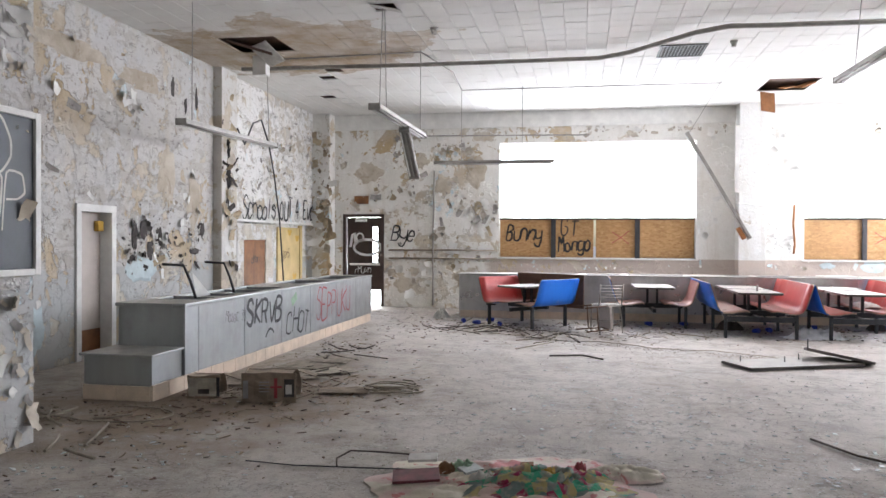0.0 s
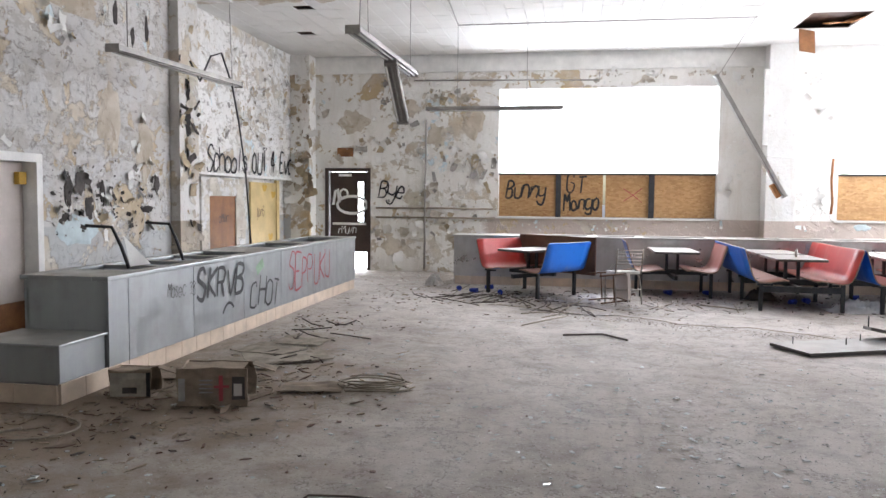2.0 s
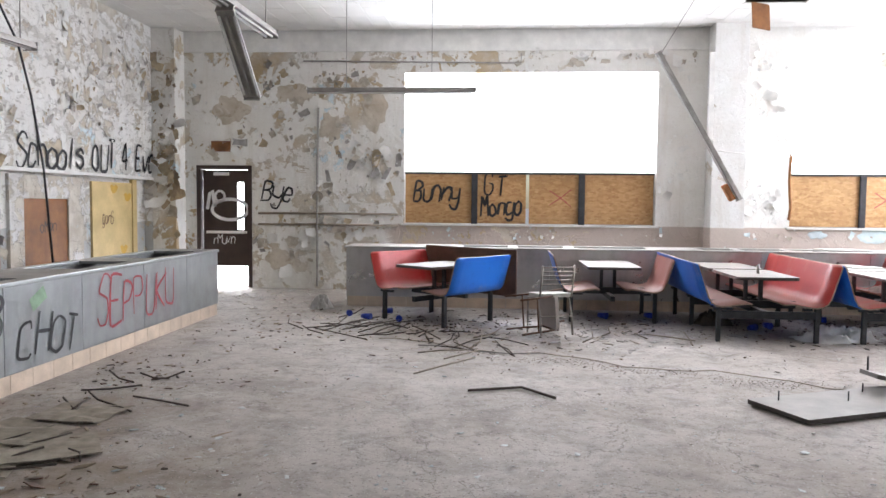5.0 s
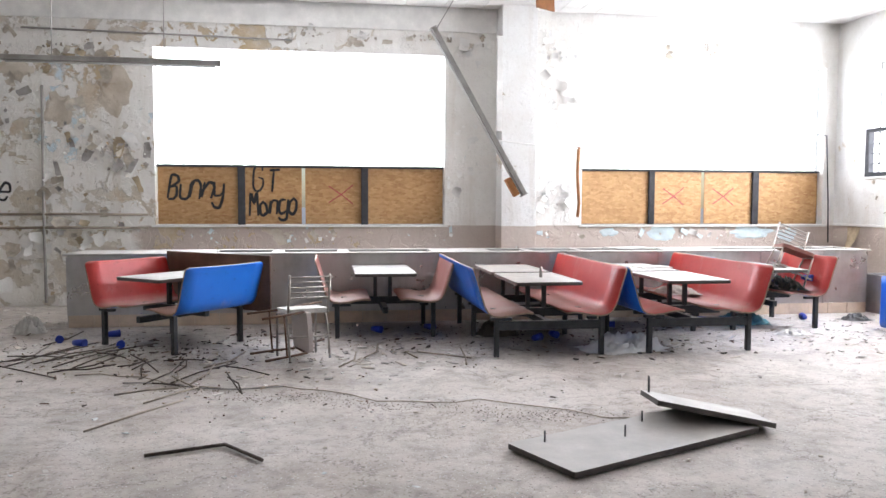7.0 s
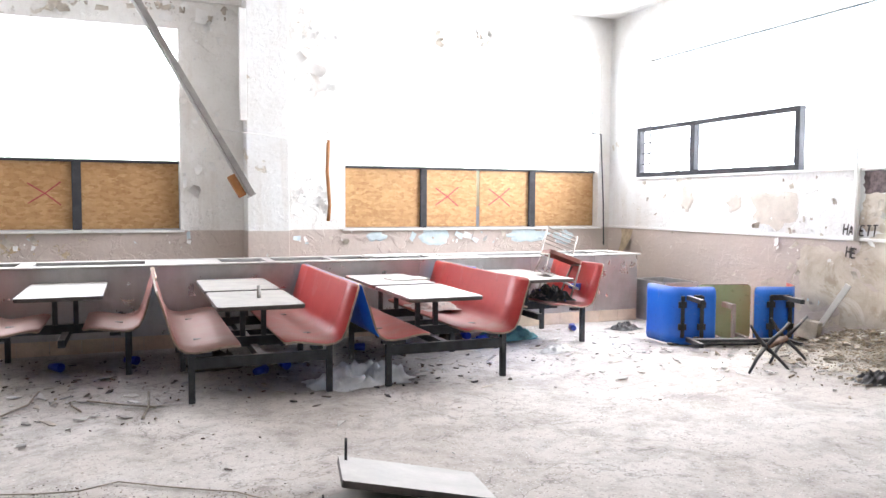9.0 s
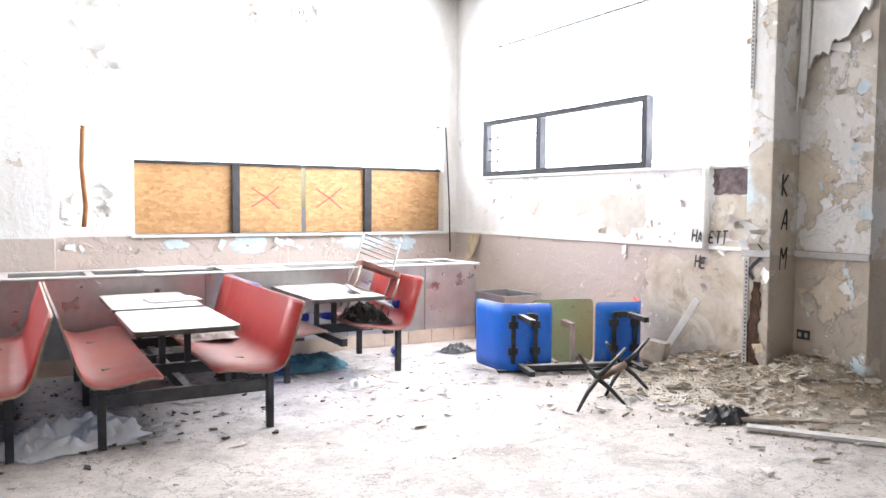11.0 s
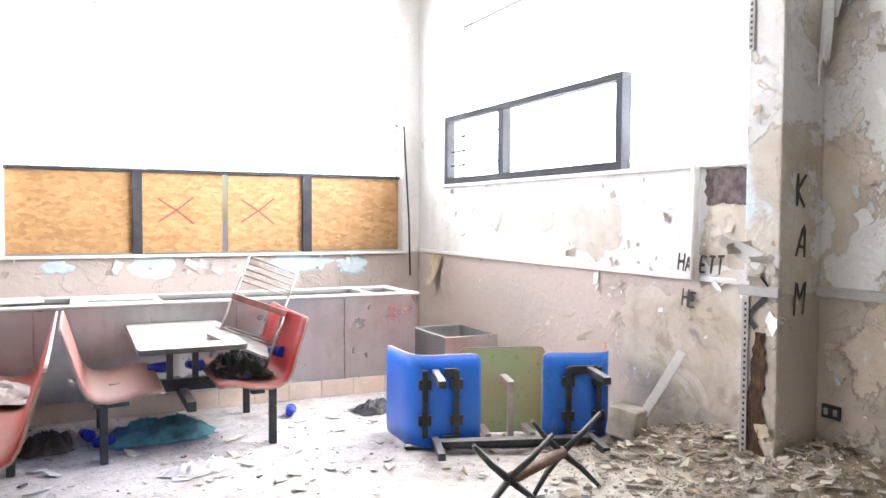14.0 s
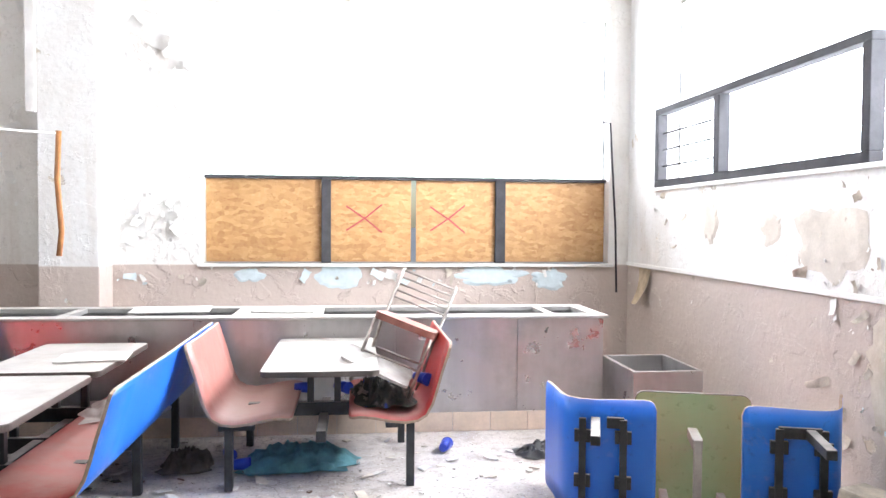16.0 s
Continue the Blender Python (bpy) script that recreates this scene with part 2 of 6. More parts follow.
M_WHITE = plain("white_paint", (0.78, 0.77, 0.74), 0.55, 0, 0.15, 4)
M_GREYFRAME = plain("grey_window_metal", (0.07, 0.07, 0.075), 0.9, 0, 0.25, 6)
M_GREYFRAME.node_tree.nodes["Principled BSDF"].inputs["Specular IOR Level"].default_value = 0.1
# near-black, the shade inside wells, vent, bead holes and pier crack as colour
M_DARK = plain("void_shade", (0.025, 0.022, 0.02), 0.9, 0, 0.3, 4)
M_LAMP = plain("lamp_housing", (0.38, 0.36, 0.335), 0.5, 0.3, 0.25, 8)
M_TUBEGLASS = plain("lamp_tube", (0.85, 0.85, 0.83), 0.25, 0, 0.05, 8)
M_BLACK = plain("black_spray", (0.02, 0.02, 0.022), 0.6, 0, 0.2, 8)
M_REDSPRAY = plain("red_spray", (0.36, 0.05, 0.06), 0.6, 0, 0.3, 8)
M_GREENSPRAY = plain("green_spray", (0.25, 0.38, 0.25), 0.6, 0, 0.3, 8)
M_WSPRAY = plain("white_spray", (0.85, 0.85, 0.85), 0.6, 0, 0.1, 8)
M_CORE = plain("table_core", (0.40, 0.385, 0.36), 0.7, 0, 0.2, 4, 0.3)
M_TRIM = steel("trough_top_metal", (0.46, 0.45, 0.43), 0.4, 0.6)
M_GALV = steel("galvanised_sheet", (0.37, 0.385, 0.39), 0.32, 0.8)
M_DARKBROWN = plain("dark_brown_paint", (0.05, 0.028, 0.022), 0.5, 0, 0.3, 5)
M_DOOR = plain("pale_pink_door", (0.58, 0.51, 0.47), 0.6, 0, 0.15, 3)
M_ORANGE = plain("stained_brown_board", (0.27, 0.11, 0.035), 0.6, 0, 0.4, 5)
M_YELLOW = plain("yellow_paint", (0.6, 0.36, 0.05), 0.6, 0, 0.2, 5)
M_YELDOOR = plain("pale_yellow_door", (0.62, 0.47, 0.22), 0.6, 0, 0.2, 3)
M_SCRIBBLE = peeling("scribbled_white_frame", (0.72, 0.71, 0.70), 0.50, 0.6, (0.70, 0.69, 0.68), 0.2)
M_PALECARD = plain("pale_printed_card", (0.44, 0.40, 0.33), 0.8, 0, 0.35, 9)
M_PALEGLASS = plain("bright_glass", (0.74, 0.77, 0.76), 0.12, 0, 0.15, 12)
M_CARD = plain("damp_cardboard", (0.30, 0.23, 0.17), 0.9, 0, 0.4, 7)
M_GLASSBIT = plain("dusty_glass", (0.55, 0.60, 0.60), 0.15, 0, 0.25, 12)
M_CHIP = plain("plaster_chip", (0.52, 0.465, 0.39), 0.9, 0, 0.4, 7)
M_DIRT = plain("brown_rubble", (0.34, 0.265, 0.185), 0.95, 0, 0.55, 3.5, 0, 0.8)
M_DARKRED = plain("dark_red_cover", (0.16, 0.03, 0.04), 0.5, 0, 0.4, 12)
M_CREAMPLASTER = plain("cream_plaster", (0.62, 0.57, 0.50), 0.95, 0, 0.2, 5, 0, 0.4)
M_TEAL = plain("teal_cloth", (0.11, 0.28, 0.30), 0.9, 0, 0.4, 9)
M_BLUEPL = plain("blue_plastic", (0.015, 0.05, 0.42), 0.35, 0, 0.2, 6)
M_PAPER = plain("dirty_paper", (0.60, 0.58, 0.54), 0.9, 0, 0.25, 8)
M_BAG = plain("black_plastic", (0.02, 0.02, 0.022), 0.35, 0, 0.3, 9)
M_WOOD = plain("grey_wood", (0.33, 0.28, 0.22), 0.85, 0, 0.35, 10)
M_ORSTICK = plain("orange_wood", (0.38, 0.16, 0.05), 0.75, 0, 0.35, 10)
M_TWIG = plain("dark_twig", (0.09, 0.07, 0.055), 0.9, 0, 0.4, 12)
M_SLATE = plain("slate_board", (0.03, 0.04, 0.055), 0.5, 0, 0.3, 4)
M_VENT = plain("dark_vent", (0.12, 0.12, 0.12), 0.6, 0.3, 0.3, 12)
M_TANPAINT = plain("tan_paint_back", (0.46, 0.37, 0.25), 0.9, 0, 0.35, 9)
M_GREYPAINT = plain("grey_paint_back", (0.34, 0.32, 0.30), 0.9, 0, 0.3, 9)
M_PALEBLUE = plain("pale_blue_paint", (0.55, 0.64, 0.66), 0.8, 0, 0.15, 9)
M_SOOT = plain("sooty_paint", (0.075, 0.065, 0.06), 0.9, 0, 0.5, 9)
M_ROT = plain("rotten_wood", (0.075, 0.036, 0.016), 0.95, 0, 0.6, 14, 0, 0.8)
M_SEATBROWN = plain("brown_red_vinyl", (0.24, 0.09, 0.065), 0.6, 0, 0.3, 8)
M_SCORCH = plain("scorched_brick", (0.16, 0.12, 0.12), 0.9, 0, 0.7, 14, 0, 0.6)


def bare_plaster():
    """Bare plaster: buff and grey-buff blotches, damp brown stains, leftover skins of white."""
    n = Nodes("bare_plaster")
    c = n.mix(n.ramp(n.noise(1.6, 7, 0.65, 0.4), 0.4, 0.62), (0.43, 0.365, 0.285), (0.60, 0.545, 0.465))
    c = n.mix(n.ramp(n.noise(2.7, 8, 0.7, 0.6), 0.56, 0.64, 0, 0.65), c, (0.30, 0.23, 0.16))
    c = n.mix(n.ramp(n.noise(2.0, 9, 0.66, 0.8), 0.59, 0.63, 0, 0.4), c, (0.70, 0.68, 0.64))
    n.bump(n.noise(14, 7, 0.7), 0.5, 0.012)
    return n.done(c, 0.95)


M_PLASTER = bare_plaster()


# ---- mesh helpers ----
def box(bm, a, b, bevel=0.0, m=None, mat=0):
    """A box between two corners, with an optional bevel and pose."""
    r = bmesh.ops.create_cube(bm, size=1)
    vs = r["verts"]
    for v in vs:
        v.co = Vector([(a[i] + b[i]) / 2 + v.co[i] * abs(b[i] - a[i]) for i in range(3)])
    fs = list({f for v in vs for f in v.link_faces})
    for f in fs:
        f.material_index = mat
    if bevel:
        es = list({e for v in vs for e in v.link_edges})
        out = bmesh.ops.bevel(bm, geom=es, offset=bevel, segments=2, affect="EDGES", profile=0.6)
        vs = list({v for f in out["faces"] for v in f.verts})
        for f in out["faces"]:
            f.material_index = mat
    if m is not None:
        bmesh.ops.transform(bm, matrix=m, verts=vs)


def tube(bm, pts, r, sides=8, mat=0, r_end=None):
    """A round bar that follows points."""
    pts = [Vector(p) for p in pts]
    rings = []
    for i, p in enumerate(pts):
        d = (pts[min(i + 1, len(pts) - 1)] - pts[max(i - 1, 0)]).normalized()
        s = d.orthogonal().normalized() if i == 0 else (side - d * side.dot(d)).normalized()
        side = s
        u = d.cross(s)
        k = r if r_end is None else r + (r_end - r) * i / (len(pts) - 1)
        rings.append([bm.verts.new(p + (s * math.cos(6.28319 * j / sides) + u * math.sin(6.28319 * j / sides)) * k) for j in range(sides)])
    for a, b in zip(rings, rings[1:]):
        for j in range(sides):
            f = bm.faces.new((a[j], a[(j + 1) % sides], b[(j + 1) % sides], b[j]))
            f.material_index, f.smooth = mat, True
    for ring in (rings[0][::-1], rings[-1]):
        bm.faces.new(ring).material_index = mat


def rounded(bm, w, d, z0, z1, r=0.05, mats=(0, 0, 0), seg=5):
    """A slab with rounded corners, centred on the origin: top, bottom and edge materials."""
    loop = []
    for cx, cy, a0 in ((1, 1, 0), (-1, 1, 90), (-1, -1, 180), (1, -1, 270)):
        for i in range(seg + 1):
            a = radians(a0 + 90 * i / seg)
            loop.append((cx * (w / 2 - r) + r * math.cos(a), cy * (d / 2 - r) + r * math.sin(a)))
    lo = [bm.verts.new((x, y, z0)) for x, y in loop]
    hi = [bm.verts.new((x, y, z1)) for x, y in loop]
    bm.faces.new(hi).material_index = mats[0]
    bm.faces.new(lo[::-1]).material_index = mats[1]
    n = len(loop)
    for i in range(n):
        bm.faces.new((lo[i], lo[(i + 1) % n], hi[(i + 1) % n], hi[i])).material_index = mats[2]


def finish(name, bm, mats):
    me = bpy.data.meshes.new(name)
    bm.normal_update()
    bm.to_mesh(me)
    bm.free()
    for m in mats if isinstance(mats, (list, tuple)) else [mats]:
        me.materials.append(m)
    return me


def part(name, bm, mats, parent=None, label=""):
    """Links a bmesh as one object, under its thing if there is one."""
    ob = new(name, finish(name, bm, mats))
    if parent is not None:
        ob.parent = parent
    return tagged(ob, label)


def thing(name, label, category, m=None, group=""):
    """An Empty at a thing's base, which parents its parts."""
    ob = new(name)
    ob.empty_display_size = 0.1
    if m is not None:
        ob.matrix_basis = m
    return tagged(ob, label, category, group)


def boxpart(name, a, b, mats, parent=None, bevel=0.0, label="", m=None):
    bm = bmesh.new()
    box(bm, a, b, bevel, m)
    return part(name, bm, mats, parent, label)


def structure(ob, label, category):
    return tagged(ob, label, category, kind="structure")


def wall_with_holes(name, mat, axis, at, thick, u0, u1, z0, z1, holes, label):
    """A wall of real thickness along x or y; holes are (u0, u1, z0, z1). It reaches from `at` to `at + thick`."""
    us = sorted({u0, u1, *[h[0] for h in holes], *[h[1] for h in holes]})
    zs = sorted({z0, z1, *[h[2] for h in holes], *[h[3] for h in holes]})
    bm = bmesh.new()
    for a, b in zip(us, us[1:]):
        run = None
        for c, d in list(zip(zs, zs[1:])) + [(None, None)]:
            solid = c is not None and not any(h[0] < (a + b) / 2 < h[1] and h[2] < (c + d) / 2 < h[3] for h in holes)
            if solid:
                run = (run[0], d) if run else (c, d)
            elif run:
                lo, hi = sorted((at, at + thick))
                p, q = ((a, lo, run[0]), (b, hi, run[1])) if axis == "x" else ((lo, a, run[0]), (hi, b, run[1]))
                box(bm, p, q)
                run = None
    bmesh.ops.remove_doubles(bm, verts=bm.verts, dist=0.0005)
    return structure(part(name, bm, mat), label, "wall")


# hand lettering: strokes on a grid four units wide and six high, x and y a digit each
LETTERS = {
    "S": "45 36 16 05 04 33 42 41 30 10 01", "K": "06 00|46 03 40", "R": "00 06 36 45 44 33 03|23 40", "V": "06 20 46", "B": "00 06 36 45 34 03|03 33 42 41 30 00",
    "C": "45 36 16 05 01 10 30 41", "H": "06 00|46 40|03 43", "O": "26 05 01 20 41 45 26", "T": "06 46|26 20", "E": "46 06 00 40|03 33", "P": "00 06 36 45 44 33 03",
    "U": "06 01 10 30 41 46", "G": "45 36 16 05 01 10 30 41 43 23", "M": "00 06 23 46 40", "A": "00 26 40|12 32", "D": "00 06 26 44 42 20 00", "4": "30 36 02 42",
    "3": "05 26 45 34 13 34 41 20 01", "u": "04 01 10 30 41 44|44 40", "n": "00 04|02 14 34 43 40", "y": "06 04 13 33 44|46 42 30 10 01", "g": "36 16 05 03 12 32 43|46 41 30 10 01",
    "e": "02 42 43 34 14 03 01 10 30 41", "o": "24 03 01 20 41 43 24", "c": "43 34 14 03 01 10 30 41", "h": "06 00|02 14 34 43 40", "l": "26 20", "s": "43 24 03 32 41 20 01",
    "v": "04 20 44", "r": "04 00|02 14 34"}


def smooth_line(pts, steps=4):
    """A curve through points, softened at its corners."""
    out = []
    for i in range(len(pts) - 1):
        p0, p1, p2, p3 = pts[max(i - 1, 0)], pts[i], pts[i + 1], pts[min(i + 2, len(pts) - 1)]
        for k in range(steps):
            t = k / steps
            out.append(p1 + (p2 - p0) * 0.3 * t * (1 - t) ** 2 - (p3 - p1) * 0.3 * t * t * (1 - t) + (p2 - p1) * (3 * t * t - 2 * t ** 3))
    return out + [pts[-1]]


def sprayed(name, words, size, m, mat, parent=None, spread=1.0, label="", width=0.03, seed=1):
    """Hand-sprayed writing laid on a surface; m maps its plane into the world, the words are centred on it."""
    rng = random.Random(seed)
    owner = parent if parent is not None else thing(name, label, "graffiti", m)
    unit = size / 6
    x0, lift = -len(words) * 5 * unit * 0.72 * spread / 2, 0.0
    for ch in words:
        bm = bmesh.new()
        down = -2 if ch in "yg" else 0
        kx, dy, lean, ky = rng.uniform(0.85, 1.12), rng.uniform(-0.4, 0.4), rng.uniform(0.0, 0.22), rng.uniform(0.9, 1.15)
        for stroke in LETTERS.get(ch, "").split("|"):
            pts = []
            for pair in stroke.split():
                u, v = int(pair[0]) * kx * 0.72 * spread + rng.uniform(-0.22, 0.22), int(pair[1]) * ky + down + dy + rng.uniform(-0.25, 0.25)
                pts.append(Vector((x0 + (u + lean * v) * unit, v * unit, 0)))
            if len(pts) < 2:
                continue
            lift += 0.0006
            line, last = smooth_line(pts), None
            w = width * rng.uniform(0.8, 1.15)
            for i, p in enumerate(line):
                d = (line[min(i + 1, len(line) - 1)] - line[max(i - 1, 0)]).normalized()
                h = Vector((-d.y, d.x, 0)) * w * 0.5 * (0.7 + 0.3 * math.sin(math.pi * i / (len(line) - 1)) + 0.12 * noise.noise(p * 25))
                row = (bm.verts.new(p + h + Vector((0, 0, lift))), bm.verts.new(p - h + Vector((0, 0, lift))))
                if last:
                    bm.faces.new((last[0], last[1], row[1], row[0]))
                last = row
        x0 += 5 * unit * 0.72 * spread
        if ch == " ":
            bm.free()
            continue
        bmesh.ops.recalc_face_normals(bm, faces=bm.faces)
        letter = part("sprayed_letter", bm, mat, owner, label if parent is not None else "")
        if parent is not None:
            letter.matrix_basis = m
    return owner


ON_FAR = lambda x, z, off=0.006, rot=0: pose(x, FAR - off, z, 90, 0, 0) @ pose(0, 0, 0, 0, 0, rot)
ON_LEFT = lambda y, z, off=0.006, rot=0, x=LEFT: pose(x + off, y, z, 90, 0, 90) @ pose(0, 0, 0, 0, 0, rot)
ON_RIGHT = lambda y, z, off=0.006, rot=0, x=RIGHT: pose(x - off, y, z, 90, 0, -90) @ pose(0, 0, 0, 0, 0, rot)


# ---- the shell of the room ----
bm = bmesh.new()
bmesh.ops.create_grid(bm, x_segments=60, y_segments=80, size=1)
for v in bm.verts:
    v.co = Vector((1.5 + v.co.x * 11, 5.5 + v.co.y * 12.6, 0))
    v.co.z = 0.006 * noise.noise(v.co * 0.9) - 0.004
structure(part("floor", bm, M_FLOOR), "dusty cracked bare concrete floor strewn with glass and plaster", "floor")
bm = bmesh.new()
box(bm, (-400, -400, -0.6), (400, 400, -0.5))
structure(part("ground", bm, plain("outside_concrete", (0.62, 0.61, 0.59), 0.9)), "pale paved ground outside the building", "ground")

wall_with_holes("wall_north", M_FAR, "x", FAR, 0.3, LEFT - 0.3, RIGHT + 0.3, -0.05, CEIL + 0.3,
                [(-1.85, 2.57, 1.205, 3.87), (4.845, 9.16, 1.205, 3.87), (-5.66, -4.63, -0.05, 2.22)],
                "white and tan wall with paint peeling off in sheets")
wall_with_holes("wall_east", M_RIGHT, "y", RIGHT, 0.3, 12.02, FAR, -0.05, CEIL + 0.3, [(12.3, 16.74, 2.0, 3.85)],
                "white wall over a beige dado, paint peeling")
wall_with_holes("wall_east_bay", M_RUIN, "y", RIGHT + 0.03, 0.6, 11.14, 12.02, -0.05, CEIL + 0.3, [], "stained crumbling plaster wall bay with a socket")
# the opening is out of view, added for the near hall's lamp
wall_with_holes("wall_east_far", M_RIGHT, "y", 11.8, 0.3, -7.0, 14.0, -0.05, CEIL + 0.3, [(-1.0, 7.0, 1.5, 3.9)], "plain white wall over a beige dado")
wall_with_holes("wall_recess", M_RIGHT, "x", 12.3, 0.26, RIGHT + 0.63, 11.8, -0.05, CEIL + 0.3, [], "white wall over a beige dado at the back of a recess")
wall_with_holes("wall_west", M_LEFT, "y", LEFT, -0.3, 4.9, FAR, -0.05, CEIL + 0.3,
                [(8.42, 9.22, -0.05, 1.97), (12.75, 17.1, -0.05, 1.95)], "white wall with dense peeling paint and soot marks")
wall_with_holes("wall_west_near", M_LEFT, "y", -4.1, -0.3, -7.0, 4.9, -0.05, CEIL + 0.3, [], "white wall with torn hanging paint")
wall_with_holes("wall_west_return", M_LEFT, "x", 4.9, -0.3, LEFT - 0.3, -4.4, -0.05, CEIL + 0.3, [], "peeling white return wall")
wall_with_holes("wall_south", M_RIGHT, "x", -6.7, -0.3, -4.4, 12.1, -0.05, CEIL + 0.3, [], "plain white wall closing the hall")

# ceiling: foot-square fibre tiles in one mesh under a dark void
HOLES = [(-5.3, -4.6, 10.25, 11.25), (3.45, 4.35, 14.7, 15.9), (-4.6, -4.3, 12.6, 12.9), (-4.65, -4.35, 13.2, 13.5),
         (-5.25, -4.95, 14.9, 15.2), (-2.6, -2.3, 9.1, 9.4)]
verts, faces, mids = [], [], []
rng = random.Random(4)
for i in range(60):
    for j in range(80):
        x, y = LEFT + 0.305 * i, -7 + 0.305 * j
        if x > 11.8 or y > FAR - 0.01:
            continue
        if any(a < x + 0.15 < b and c < y + 0.15 < d for a, b, c, d in HOLES):
            continue
        x1, y1, e = min(x + 0.305, 11.9), min(y + 0.305, FAR), 0.004
        z = CEIL + rng.uniform(-0.0025, 0.0025)
        k = len(verts)
        verts += [(x, y, CEIL + 0.02), (x1, y, CEIL + 0.02), (x1, y1, CEIL + 0.02), (x, y1, CEIL + 0.02),
                  (x + e, y + e, z), (x1 - e, y + e, z), (x1 - e, y1 - e, z), (x + e, y1 - e, z)]
        faces += [(k + 7, k + 6, k + 5, k + 4)] + [(k + a, k + b, k + b + 4, k + a + 4) for a, b in ((0, 1), (1, 2), (2, 3), (3, 0))]
me = bpy.data.meshes.new("ceiling")
me.from_pydata(verts, [], faces)
me.materials.append(M_TILE)
structure(new("ceiling", me), "white fibre tile ceiling with brown water stains and missing tiles", "ceiling")
structure(boxpart("ceiling_slab", (LEFT - 0.3, -7.2, CEIL + 0.16), (12.2, FAR + 0.3, CEIL + 0.32), M_BROWN), "dark boards above the missing ceiling tiles", "ceiling")
# downstand along the window wall and corner pier
structure(boxpart("trim", (LEFT, FAR - 0.03, CEIL - 0.36), (3.44, FAR, CEIL + 0.02), M_WHITE, bevel=0.01), "white boxed downstand under the ceiling", "trim")
structure(boxpart("trim", (LEFT, FAR - 0.42, 0), (-5.87, FAR - 0.0, CEIL), M_FAR, bevel=0.012), "peeling corner pier", "pier")
structure(boxpart("wall_pier", (3.40, FAR - 0.42, -0.02), (3.96, FAR, CEIL + 0.02), M_RIGHT, bevel=0.012), "square white pier with beige dado between the windows", "pier")
structure(boxpart("wall_pier_west", (LEFT, 12.1, 0), (LEFT + 0.16, 12.7, CEIL), M_RUIN, bevel=0.01), "cracked plaster pier", "pier")
structure(boxpart("wall_pier_east", (9.07, 11.79, -0.02), (RIGHT + 0.05, 12.04, CEIL), M_RUIN, bevel=0.012), "broken plaster column with exposed brick", "pier")


def window(name, x0, x1, z0, zs, z1, bays, slit, label):
    """Tall opening in the window wall: OSB sheets below, glass above, between dark mullions."""
    w = structure(thing(name, label, "window", pose(0, FAR, 0)), label, "window")
    for a, b in bays:
        runs = [(a, slit - 0.028), (slit + 0.028, b)] if a < slit < b else [(a, b)]
        for p, q in runs:
            boxpart("osb_panel", (p, 0.14, z0 + 0.01), (q, 0.155, zs - 0.01), M_OSB, w, label="tan oriented strand board sheet")
    for (a, b), (c, d) in zip(bays, bays[1:]):
        boxpart("mullion", (b, 0.09, z0), (c, 0.17, zs), M_GREYFRAME, w, 0.006)
    boxpart("transom", (x0, 0.10, zs - 0.02), (x1, 0.17, zs + 0.012), M_GREYFRAME, w, 0.005)
    boxpart("window_sill", (x0 - 0.05, -0.05, z0 - 0.035), (x1 + 0.05, 0.16, z0), M_WHITE, w, 0.008)
    for i in range(6):
        zz = zs + (z1 - zs) * i / 6
        boxpart("pane", (x0, 0.15, zz + 0.002), (x1, 0.154, zs + (z1 - zs) * (i + 1) / 6), M_GLASS, w).visible_shadow = False
    return w


g = Nodes("window_glass")
g.bsdf.inputs["Transmission Weight"].default_value = 1.0
g.bsdf.inputs["IOR"].default_value = 1.02
M_GLASS = g.done((0.97, 0.98, 0.98), 0.02)
window("window_1", -1.85, 2.57, 1.205, 2.11, 3.87, [(-1.84, -0.65), (-0.54, 1.25), (1.36, 2.56)], 0.35, "tall white-lit window boarded below with graffitied strand board")
window("window_2", 4.845, 9.16, 1.205, 2.11, 3.87, [(4.855, 6.05), (6.15, 7.92), (8.03, 9.15)], 7.03, "tall white-lit window boarded below with strand board")


# ---- dining booths ----
PROFILE = [(0.0, 0.90), (0.03, 0.80), (0.062, 0.70), (0.09, 0.60), (0.115, 0.52), (0.15, 0.455), (0.20, 0.425), (0.27, 0.415), (0.36, 0.425), (0.46, 0.445), (0.55, 0.455), (0.62, 0.445)]


